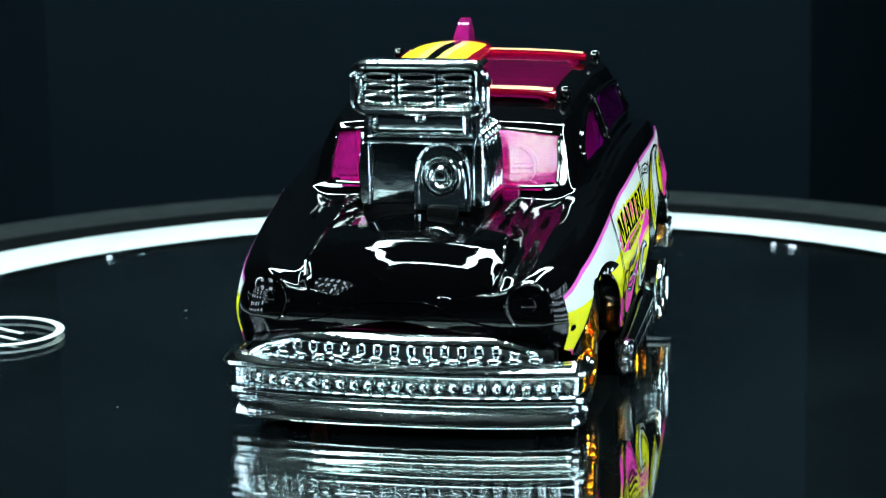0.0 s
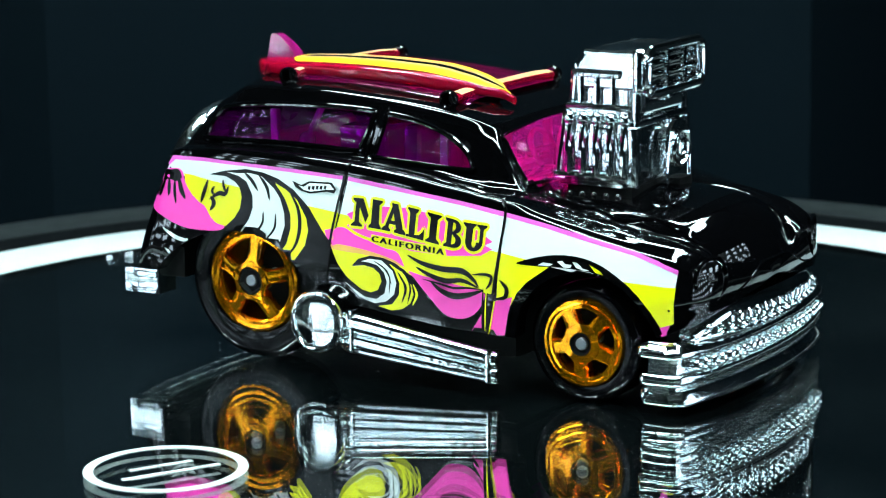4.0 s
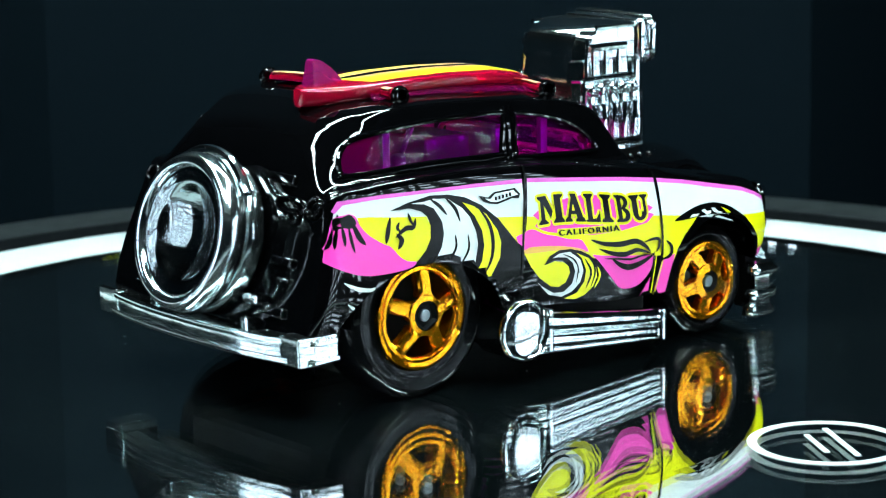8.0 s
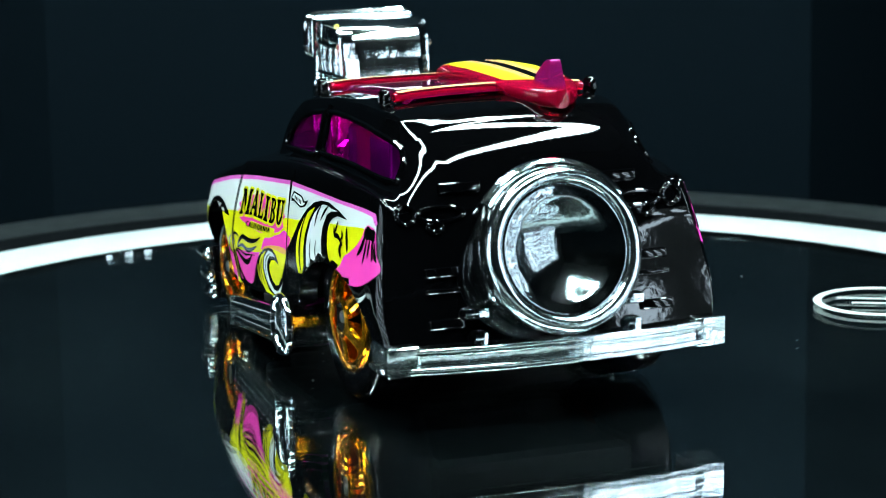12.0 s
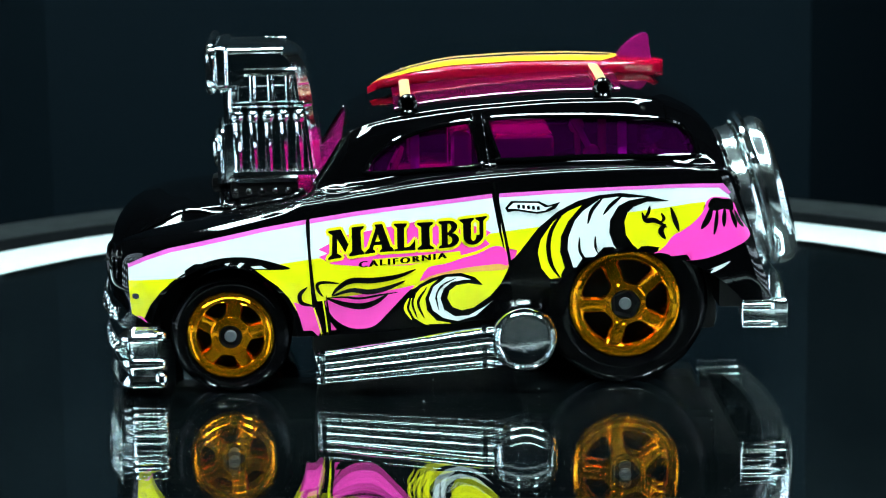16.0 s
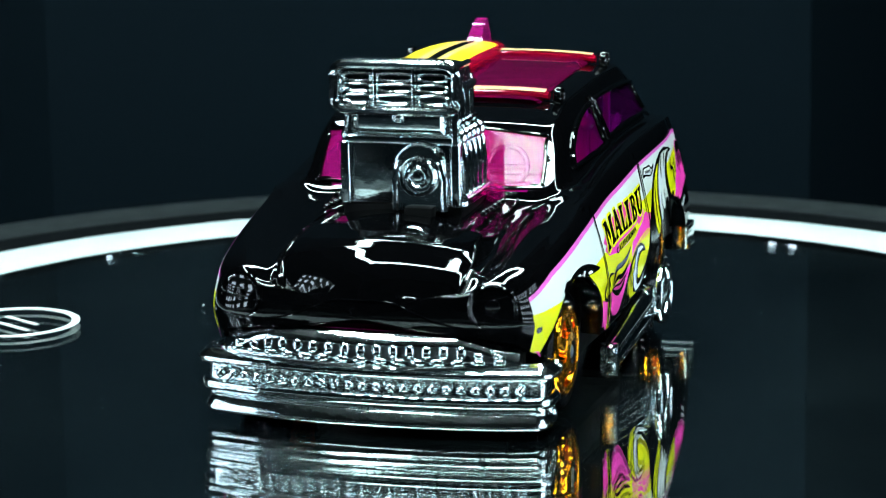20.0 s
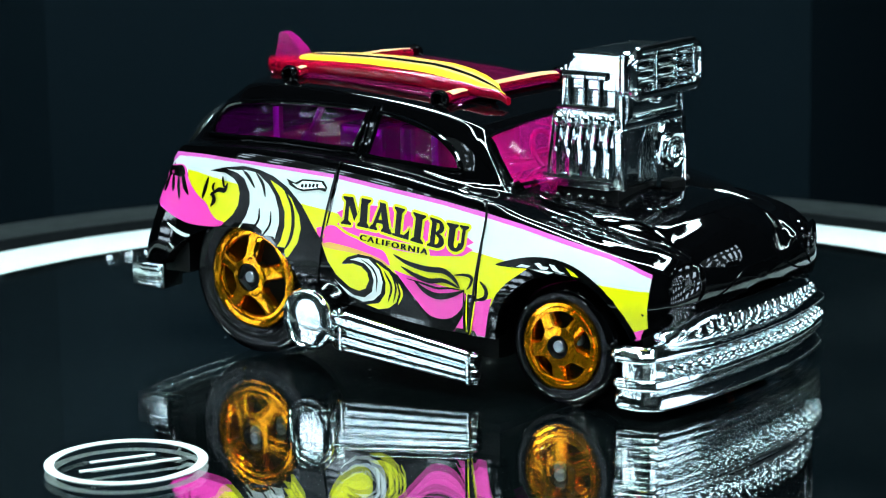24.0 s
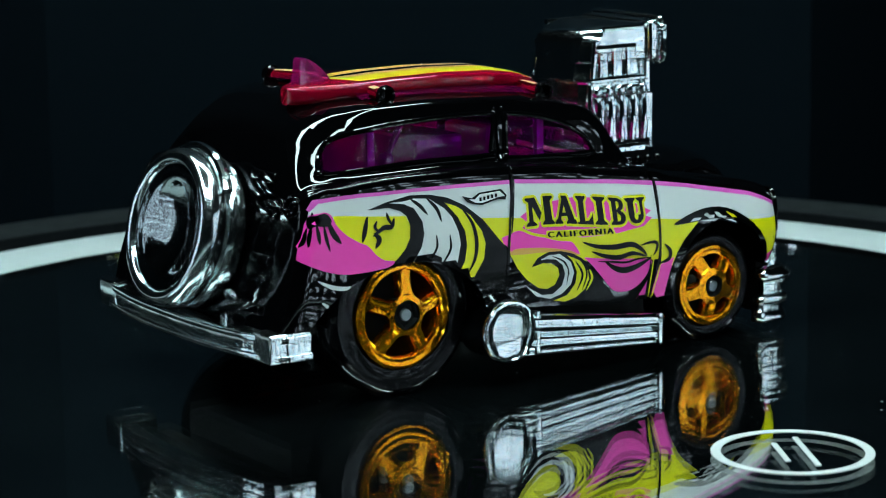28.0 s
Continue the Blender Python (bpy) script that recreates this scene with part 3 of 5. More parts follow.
def build_car():
    car = tagged(new("toy_car"), "black toy surf wagon with wave graphics, chrome engine and gold wheels", "toy car")
    rings = body_sections()
    skin = Skin(rings)
    # shell with window openings cut through
    bm = bmesh.new()
    vs = grid(bm, rings)
    for ring in (vs[0], vs[-1]):
        bm.faces.new(ring)
    side_polys = [shape_smooth(w, 4) for w in SIDE_WINDOWS]
    shield = shape_smooth(WINDSHIELD, 4)
    gone = []
    for f in bm.faces:
        c = f.calc_center_median()
        if len(f.verts) > 4:
            continue
        if abs(c.x) > 8.8 and any(inside((c.y, c.z), w) for w in side_polys):
            gone.append(f)
        elif c.z > 21.5 and abs(c.x) < 6.6 and -0.4 < c.y < 13.9:
            gone.append(f)
        elif c.y < -3 and c.z > 15.5 and inside((c.x, c.z), shield) and abs(c.x) < 9.6:
            gone.append(f)
    bmesh.ops.delete(bm, geom=gone, context="FACES")
    body = part("body", bm, BLACK, car, "gloss black wagon body", 40)

    def lay(name, outline, s, lift, mat, label="", smooth=True, per=5):
        pts = shape_smooth(outline, per) if smooth else outline
        b = flat_mesh(pts)
        for v in b.verts:
            v.co = skin.side(v.co.x, v.co.y, s, lift)
        return part(name, b, mat, body, label, 60, (s, 0, 0))

    def lay_art(name, uv, s, lift, mat, label="", smooth=True, per=5):
        return lay(name, [art(*p, s) for p in uv], s, lift, mat, label, smooth, per)

    def stroke(name, uv, w, s, lift, mat, label="", taper=True):
        """A brush line on the art sheet, thick in the middle."""
        c = spline(uv, 6)
        up, dn = [], []
        for i, p in enumerate(c):
            a, b = c[max(i - 1, 0)], c[min(i + 1, len(c) - 1)]
            d = (b - a) / max(np.linalg.norm(b - a), 1e-6)
            n = np.array((-d[1], d[0]))
            k = i / (len(c) - 1)
            ww = w * (0.15 + 0.85 * math.sin(math.pi * min(max(k, 0), 1)) ** 0.7) if taper else w
            up.append(tuple(p + n * ww / 2))
            dn.append(tuple(p - n * ww / 2))
        return lay_art(name, up + dn[::-1], s, lift, mat, label, False)

    L0, L1, L2, L3, L4, L5 = 0.03, 0.05, 0.07, 0.09, 0.11, 0.13
    for s in (-1, 1):
        # white upper band in three panels, rose line above
        lay_art("rose_line", [(322, 334), (334, 318), (420, 315.5), (520, 316.5), (620, 318.5), (729, 322), (729, 329), (620, 325), (520, 322.5), (420, 322), (342, 325), (326, 338)], s, L1, ROSE, "rose pink pinstripe", False)
        lay_art("white_panel", [(326, 335), (340, 323), (420, 320), (520, 320.5), (620, 323), (729, 327.5), (727, 392), (660, 384), (560, 374), (420, 368), (360, 352), (321, 348)], s, L0, WHITE, "white print on the rear quarter", False)
        lay_art("rose_line", [(741, 322), (853, 333), (976, 345.5), (1060, 355.5), (1060, 364), (976, 353), (853, 340.5), (741, 329.5)], s, L1, ROSE, "rose pink pinstripe", False)
        lay_art("white_panel", [(741, 327), (853, 338), (976, 350), (1060, 362), (1060, 428), (900, 411), (731, 392)], s, L0, WHITE, "white print on the door", False)
        lay_art("rose_line", [(1064, 356), (1140, 367.5), (1200, 379), (1307, 399), (1348, 412.5), (1381, 427), (1381, 434), (1348, 420), (1307, 407), (1200, 387), (1140, 375), (1064, 364)], s, L1, ROSE, "rose pink pinstripe", False)
        lay_art("white_panel", [(1064, 362), (1140, 373), (1200, 385), (1307, 405), (1348, 418), (1381, 432), (1380, 457), (1307, 454), (1260, 445), (1200, 445), (1110, 434), (1064, 428)], s, L0, WHITE, "white print on the front wing", False)
        # yellow grounds
        lay_art("yellow_panel", [(731, 390.5), (900, 409.5), (1060, 426.5), (1056, 500), (1035, 499), (960, 490), (885, 485), (853, 470), (829, 464), (800, 462), (776, 470), (763, 482), (788, 478), (808, 481), (821, 490), (825, 503), (816, 519), (800, 525), (780, 521), (751, 502), (731, 480), (716.5, 453)], s, L0 + 0.005, YELLOW, "yellow print on the door", False)
        lay_art("yellow_panel", [(1064, 426.5), (1110, 432), (1150, 438), (1158, 441), (1118, 471.6), (1100, 492), (1088, 515), (1060, 514)], s, L0 + 0.005, YELLOW, "yellow print behind the front arch", False)
        lay_art("yellow_panel", [(1290.5, 451.1), (1302.8, 452), (1380.7, 456.1), (1377.4, 517.5), (1370.4, 521.6), (1356.1, 525.7), (1343.8, 500.3), (1323.3, 474.9), (1306.9, 461.4)], s, L0 + 0.005, YELLOW, "yellow print ahead of the front arch", False)
        lay_art("yellow_panel", [(655, 382.5), (727, 389.5), (719, 440), (706, 436)], s, L1, YELLOW, "yellow print behind the door", False)
        lay_art("pink_chip", [(700.5, 423), (710.8, 420.4), (719.7, 419.5), (716.6, 444), (704.1, 433.8)], s, L2, PINK, "", False)
        # pink grounds
        lay_art("pink_panel", [(1057, 511), (1092, 500), (1082, 530), (1073, 568), (1040, 571), (1050, 530)], s, L1, PINK, "pink print on the front wing", False)
        lay_art("pink_panel", [(1355.2, 525.7), (1371.6, 520), (1366.7, 546.2), (1360.2, 543.4)], s, L1, PINK, "pink print on the front wing", False)
        lay_art("pink_panel", [(1029.6, 536.9), (1027.1, 570.8), (1006.7, 568)], s, L1, PINK, "pink print on the door", False)
        lay_art("pink_band", [(720.6, 421.4), (734.9, 414.5), (751.2, 417.8), (792, 432), (824.7, 442.2), (851.2, 446.3), (861.4, 453.3), (871.6, 471.6), (853.3, 463.5), (824.7, 456.5), (783.9, 450), (734.9, 445.9), (717.8, 448)], s, L1, PINK, "pink wave band", True)
        lay_art("peach_fade", [(716.9, 454.1), (718.6, 445.1), (739, 441.8), (788, 446.7), (828.8, 453.3), (857.3, 463.1), (865.5, 472), (828.8, 463.1), (788, 459), (739, 457.3)], s, L1 - 0.008, PEACH, "peach print under the pink band", True)
        lay_art("pink_oval", [(745.1, 390), (763.5, 380.6), (812.4, 369.6), (873.7, 366.7), (934.9, 376.5), (1000.2, 387.1), (1045.9, 409.6), (1030.8, 417.3), (1045.9, 422.7), (1024.7, 436.1), (959.4, 443.5), (885.9, 442.7), (812.4, 431.2), (771.6, 423.1), (747.1, 411.6), (757.3, 400.2)], s, L0 + 0.012, PINK, "pink oval behind the lettering", False)
        lay_art("yellow_block", [(800.2, 421.4), (877.8, 427.1), (952, 430), (957.3, 444.3), (877.8, 440.2), (798.6, 434.5)], s, L0 + 0.02, YELLOW, "yellow ground behind the small lettering", False)
        stroke("yellow_line", [(745.1, 412.4), (771.6, 424.7), (812.4, 433.7), (885.9, 445.5), (959.4, 446.7), (1024.7, 438.6), (1051.2, 426.7)], 5, s, L1 + 0.006, YELLOW, "yellow line under the lettering", False)
        lay_art("pink_flame", [(881.8, 478.6), (910.4, 483.1), (975.7, 490.8), (1033.7, 498.2), (1031.2, 518.6), (1016.5, 536.9), (996.1, 548), (971.6, 550.4), (951.2, 545.1), (930.8, 526.7), (910.4, 506.3), (894.1, 490)], s, L1, PINK, "pink flame", True)
        # the curl on the door
        lay_art("black_wave", [(763, 480.5), (776, 467.5), (800, 459.5), (829, 461), (853, 467.5), (874, 478), (894, 496), (918, 522), (943, 543), (962, 562), (900, 556), (820, 550), (770, 532), (744, 508), (752, 503), (780, 522), (800, 526), (817, 519), (826, 503), (821, 488), (808, 479), (788, 476)], s, L2, INK, "black wave outline", False)
        lay_art("white_curl", [(782, 471.6), (800, 465.5), (825, 465.5), (849, 482), (857, 502), (851, 522.6), (833, 537), (808, 543), (776, 535), (747, 510), (759, 518.6), (788, 534), (812.5, 535), (831, 522.6), (837, 502), (831, 486), (816.5, 474.5), (796, 471.6)], s, L3, WHITE, "white wave crest", False)
        stroke("curl_line", [(808, 467.5), (836, 482), (847, 506)], 3, s, L4, INK, "", True)
        stroke("curl_line", [(826, 474), (843, 494), (841, 522)], 3, s, L4, INK, "", True)
        lay_art("yellow_stripe", [(841, 469.6), (869.6, 482), (888, 502), (892, 518), (884, 535), (865.5, 547), (842, 552), (815, 547), (845, 541), (861, 522.6), (863.5, 502), (853, 480)], s, L3, YELLOW, "yellow wave stripe", False)
        stroke("curl_line", [(860, 482), (876, 508), (866, 536)], 5, s, L4, INK, "", True)
        stroke("curl_line", [(876, 484), (886, 508), (878, 536)], 4, s, L4, INK, "", True)
        stroke("yellow_stripe", [(892, 500), (898.5, 518), (888, 538)], 5, s, L3, YELLOW, "yellow wave stripe", True)
        # flame lines
        stroke("black_stroke", [(878.6, 450.8), (910.4, 461.8), (951.2, 467.1), (990, 466.3), (1012.4, 476.9), (1025.5, 490)], 10, s, L4, INK, "", True)
        stroke("black_stroke", [(897.3, 469.6), (926.7, 480.6), (959.4, 486.7), (992, 482.7), (1025.5, 491.6)], 9, s, L4, INK, "", True)
        stroke("black_stroke", [(910.4, 488.8), (943.1, 492.9), (975.7, 497.3), (1004.3, 494.1), (1036.1, 494.1)], 4, s, L4, INK, "", True)
        stroke("black_stroke", [(928.8, 492), (951.2, 505.5), (975.7, 511.2), (1004.3, 506.3), (1034.9, 494.9)], 11, s, L4, INK, "", True)
        stroke("black_stroke", [(1011.6, 470.4), (1036.1, 467.1), (1050, 470.4), (1047.6, 482.7), (1040.2, 492)], 6, s, L4, INK, "", True)
        stroke("black_stroke", [(1034.9, 490), (1032, 528.8), (1028, 571.6)], 4, s, L4, INK, "", True)
        stroke("black_stroke", [(1067.6, 473.7), (1080.6, 486.7), (1077.8, 501.4), (1057.3, 507.6)], 8, s, L4, INK, "", True)
        stroke("yellow_line", [(1041.8, 492), (1036.9, 534.9), (1034.1, 571.6)], 2.5, s, L4, YELLOW, "", False)
        stroke("yellow_line", [(1057.3, 510.4), (1050, 539), (1041.8, 570)], 2.5, s, L4, YELLOW, "", False)
        # rear quarter: sun panel, hill, great wave
        lay_art("yellow_sun", [(367.1, 348.9), (391.6, 350.3), (427.3, 354.7), (505.4, 362.3), (512.1, 379.3), (509.9, 401.6), (498.8, 419.5), (480.9, 435.1), (472, 440), (456.3, 435.1), (440.7, 423.9), (425.1, 407), (407.2, 398), (384.9, 382.4), (371.5, 365)], s, L1, YELLOW, "yellow sun panel", False)
        lay_art("pink_hill", [(321.1, 347.1), (342.5, 341.3), (353.7, 340.9), (364.8, 348), (371.5, 363.7), (387.1, 381.5), (409.5, 397.1), (427.3, 406.1), (442.9, 423.9), (458.6, 433.8), (476.4, 437.3), (463, 446.2), (413.9, 449.8), (369.3, 447.1), (324.6, 432), (291.2, 410.5), (306.8, 381.5)], s, L2, PINK, "pink hill", True)
        lay_art("black_wave", [(431.8, 344.5), (467.5, 334.6), (516.6, 327.1), (556.8, 330.2), (592.5, 339.1), (628.2, 357), (663.9, 386), (704.1, 435.1), (717.5, 452.9), (708.6, 513.2), (632.7, 504.3), (601.4, 473), (547.9, 451.6), (512.1, 446.2), (476.4, 440.9), (499.6, 419.5), (510.4, 401.6), (512.6, 379.3), (505.9, 362.3), (494.3, 352.5), (472, 344.5)], s, L2, INK, "black great wave", False)
        lay_art("white_crest", [(474.2, 336.4), (503.2, 336.4), (523.3, 333.8), (553.2, 336.9), (583.6, 357), (599.2, 374.8), (610.4, 401.6), (613, 423.9), (604.1, 455.2), (592.5, 468.6), (547.9, 453.4), (512.1, 446.7), (532.2, 419.5), (539.4, 397.1), (537.1, 374.8), (522, 350.3), (503.2, 341.3)], s, L3, WHITE, "white wave stripes", False)
        stroke("crest_line", [(515.7, 333.8), (533.6, 347.1), (548.8, 365)], 7, s, L4, INK, "", True)
        stroke("crest_line", [(547.9, 334.6), (567.9, 356.1), (576.4, 380.2)], 7, s, L4, INK, "", True)
        stroke("crest_line", [(563.9, 401.6), (562.1, 426.2), (538, 451.6)], 5, s, L4, INK, "", True)
        stroke("crest_line", [(591.6, 403.8), (590.7, 430.6), (569.3, 457)], 5, s, L4, INK, "", True)
        lay_art("yellow_crest", [(585.8, 347.1), (610.4, 357), (637.1, 374.8), (659.5, 406.1), (665.3, 428.4), (659.9, 455.2), (628.2, 496.2), (605, 475.3), (619.3, 455.2), (626.4, 428.4), (624.2, 401.6), (610.4, 374.8)], s, L3, YELLOW, "yellow wave stripes", False)
        stroke("crest_line", [(620.2, 361.4), (639.4, 388.2), (646.5, 419.5), (641.6, 450.7), (626.4, 474.8)], 8, s, L4, INK, "", True)
        lay_art("palm_frond", [(321.1, 347.1), (335.8, 344.5), (353.7, 342.7), (363.5, 357), (351.4, 365), (333.6, 362.3), (319.3, 365)], s, L4, INK, "black palm frond", True)
        stroke("palm_frond", [(355, 354.7), (364.8, 379.3), (377.3, 396.2)], 11, s, L4 + 0.004, INK, "black palm frond", True)
        stroke("palm_frond", [(347, 361.4), (349.6, 384.6), (354.6, 407)], 7, s, L4 + 0.004, INK, "black palm frond", True)
        stroke("palm_frond", [(333.6, 360.5), (335.4, 377.1), (336.2, 393.6)], 8, s, L4 + 0.004, INK, "black palm frond", True)
        stroke("palm_frond", [(325.5, 360.5), (318.4, 381.5), (314.8, 395.4)], 7, s, L4 + 0.004, INK, "black palm frond", True)
        stroke("palm_frond", [(317.5, 363.7), (309.5, 384.6), (301.4, 395.4)], 6, s, L4 + 0.004, INK, "black palm frond", True)
        stroke("board_mark", [(430, 355.2), (422.9, 379.3), (416.6, 398.9)], 9, s, L4, INK, "black board mark", True)
        stroke("black_mark", [(447.4, 365), (442.5, 374.8), (448.8, 382.9)], 6, s, L4, INK, "", True)
        stroke("black_mark", [(437.1, 390.9), (458.6, 377.9), (474.6, 377.1), (480.9, 362.8)], 9, s, L4, INK, "", True)
        stroke("black_mark", [(466.6, 351.6), (469.7, 363.7), (476.4, 375.7)], 6, s, L4, INK, "", True)
        stroke("black_mark", [(439.8, 384.6), (448.8, 397.1), (440.7, 411.4)], 10, s, L4, INK, "", True)
        # plain flame-shaped badge
        lay_art("badge", [(622.9, 340), (643.8, 345.8), (659.5, 337.8), (708.6, 336), (719.3, 348), (715.3, 355.6), (699.6, 353.4), (663.9, 360.1), (646.1, 357), (631.8, 351.6)], s, L4, INK, "small flame-shaped badge with a black edge", False)
        lay_art("badge_field", [(637.1, 347.1), (649.6, 348.9), (661.2, 340.9), (704.1, 339.1), (714.8, 348.9), (699.6, 349.8), (664.8, 356.5), (649.6, 354.3)], s, L4 + 0.01, WHITE, "", False)
        for k in range(5):
            stroke("badge_bar", [(662 + k * 8.5, 346.5 - k * 0.9), (661 + k * 8.5, 353 - k * 0.9)], 5, s, L5, INK, "", False)
        # swoosh over the front arch
        lay_art("arch_swoosh", [(1095.8, 440.9), (1126.6, 428.6), (1159.3, 420.4), (1192.1, 417.5), (1224.9, 420.4), (1257.7, 430.7), (1290.5, 449.1), (1308.9, 462.6), (1282.3, 452), (1245.4, 443.8), (1200.3, 439.7), (1163.4, 440.1), (1126.6, 442.1)], s, L2, INK, "black swoosh over the wheel arch", True)
        lay_art("swoosh_wave", [(1136.8, 439.7), (1147, 433.9), (1165.5, 434.8), (1159.3, 438.9)], s, L3, WHITE, "", False)
        lay_art("swoosh_wave", [(1172.5, 429.8), (1181.9, 427.4), (1188, 432.7), (1200.3, 432.7), (1198.3, 438), (1186, 438.9)], s, L3, WHITE, "", False)
        lay_art("swoosh_wave", [(1200.3, 427.4), (1210.6, 428.6), (1220.8, 436.8), (1233.1, 438.9), (1224.9, 440.9), (1208.5, 436.8)], s, L3, WHITE, "", False)
        lay_art("swoosh_tip", [(1231.1, 428.6), (1249.5, 436.8), (1258.5, 443.8), (1245.4, 442.1)], s, L3, YELLOW, "", False)
        stroke("white_stroke", [(326.9, 453.4), (342.5, 461.9), (360.4, 469), (380.4, 472.1), (389.4, 469.5)], 7, s, L1, WHITE, "white brush line by the tail", True)
        stroke("white_stroke", [(332.7, 490), (351.4, 502.1), (374.6, 508.8)], 6, s, L1, WHITE, "white brush line by the tail", True)
        lettering(body, skin, s, L3, L4)
        # shut lines
        stroke("shut_line", [(737, 300), (733, 330), (716, 430), (704, 540)], 5, s, L5, INK, "dark door shut line", False)
        stroke("shut_line", [(1051.2, 334.9), (1063.5, 359.4), (1062.2, 412.4), (1059.4, 453.3), (1053.3, 502.2), (1034.9, 571.6)], 5, s, L5, INK, "dark door shut line", False)
        for w in side_polys:
            bm = bmesh.new()
            tube(bm, [skin.side(y, z, s, 0.05) for y, z in w], 0.24, True, 8)
            part("window_frame", bm, BLACK, body, "gloss black window surround")
            b = flat_mesh([w[k] for k in range(len(w))])
            for v in b.verts:
                v.co = skin.side(v.co.x, v.co.y, s, -0.18)
            part("side_window", b, MAGENTA, body, "clear magenta plastic side window", 60, (s, 0, 0.3))
        for y0, y1 in ((5.3, 4.75), (4.55, 4.0)):
            bm = bmesh.new()
            tube(bm, [skin.side(y0 + (y1 - y0) * k, 18.2 + 4.2 * k, s, 0.05) for k in np.linspace(0, 1, 9)], 0.13, False, 8)
            part("door_post_trim", bm, BLACK, body, "gloss black trim on the door post")
        headlight(body, skin, s)
        for z, a, b, h in ((18.4, 4.9, 8.4, 0.42), (12.2, 7.4, 10.3, 0.40), (10.8, 7.5, 10.3, 0.18), (8.35, 7.5, 10.4, 0.40)):
            c = skin.behind(s * (a + b) / 2, z, 0)
            bm = bmesh.new()
            box(bm, -(b - a) / 2, (b - a) / 2, -0.6, 0.34, -h, h, min(0.22, h * 0.8), 3)
            bmesh.ops.transform(bm, matrix=Matrix.Translation(c) @ Matrix.Rotation(radians(16.7), 4, "X"), verts=bm.verts)
            part("tail_rib", bm, BLACK, body, "raised black rib on the tailgate")
        for x, z, w, h in ((11.3, 16.6, 0.75, 0.7), (8.4, 16.5, 1.9, 0.55), (9.0, 15.6, 0.6, 0.4)):
            bm = bmesh.new()
            tube(bm, [skin.behind(s * x + w * math.cos(a), z + h * math.sin(a), 0.12) for a in np.linspace(0, 2 * math.pi, 29)[:-1]], 0.2, True, 8)
            part("tail_light", bm, BLACK, body, "black painted tail light bezel")
    bm = bmesh.new()
    tube(bm, [skin.ahead(x, z, 0.02) for x, z in shield], 0.16, True, 8)
    part("windshield_frame", bm, BLACK, body, "gloss black windshield surround")
    b = flat_mesh(shield)
    for v in b.verts:
        x, z = v.co.x, v.co.y
        v.co = Vector((x, -9.15 + (z - 16.8) * 0.667 + 0.006 * x * x - 0.35, z))
    part("windshield", b, SHIELD, body, "clear magenta plastic windshield", 60, (0, -1, 0.6))
    hood_details(body, skin)
    chassis(car)
    interior(car)
    engine(car)
    front_bumper(car)
    rear_bumper(car)
    spare(car)
    roof_rack(car, skin)
    side_pipes(car)
    small = wheel(FRONT_AXLE[1], 3.6, 4.2, radians(-9), (0.44, 0.80, 23))
    big = wheel(REAR_AXLE[1], 4.6, 5.2, radians(21), (0.36, 0.82, 27))
    for proto, (y, z), x in ((small, FRONT_AXLE, 11.3), (big, REAR_AXLE, 10.4)):
        for s in (1, -1):
            m = Matrix.Translation(Vector((s * x, y, z)) * MM) @ Matrix.Rotation(0 if s > 0 else math.pi, 4, "Z") @ Matrix.Rotation(0 if s > 0 else radians(-25 if proto is big else 40), 4, "X")
            w = proto if s > 0 else copy_thing(proto, m)
            if s > 0:
                w.matrix_basis = m
            w.parent = car
    return car


def glyph(text, resolution=3, spacing=1.0):
    """A flat bmesh of built-in font letters, one em high."""
    cu = bpy.data.curves.new("lettering", "FONT")
    cu.body = text
    cu.space_character = spacing
    cu.resolution_u = resolution
    ob = new("lettering", cu)
    me = bpy.data.meshes.new_from_object(ob.evaluated_get(bpy.context.evaluated_depsgraph_get()))
    bpy.data.objects.remove(ob)
    bm = bmesh.new()
    bm.from_mesh(me)
    bmesh.ops.triangulate(bm, faces=bm.faces[:])
    bpy.data.meshes.remove(me)
    return bm


def arc(cx, cy, rx, ry, ix, iy, a0, a1, n=9):
    """A thick bow as a row of quads, for the round letters."""
    out = []
    for k in range(n):
        p, q = (radians(a0 + (a1 - a0) * j / n) for j in (k, k + 1))
        out.append([(cx + rx * math.cos(p), cy + ry * math.sin(p)), (cx + rx * math.cos(q), cy + ry * math.sin(q)),
                    (cx + ix * math.cos(q), cy + iy * math.sin(q)), (cx + ix * math.cos(p), cy + iy * math.sin(p))])
    return out


def foot(a, b, c, d):
    """A bracketed slab serif at the foot, from a to b, on a stem from c to d."""
    return [(a, 0), (b, 0), (b, 0.06), (d, 0.17), (c, 0.17), (a, 0.06)]


def head(a, b, c, d):
    return [(x, 1 - y) for x, y in foot(a, b, c, d)]


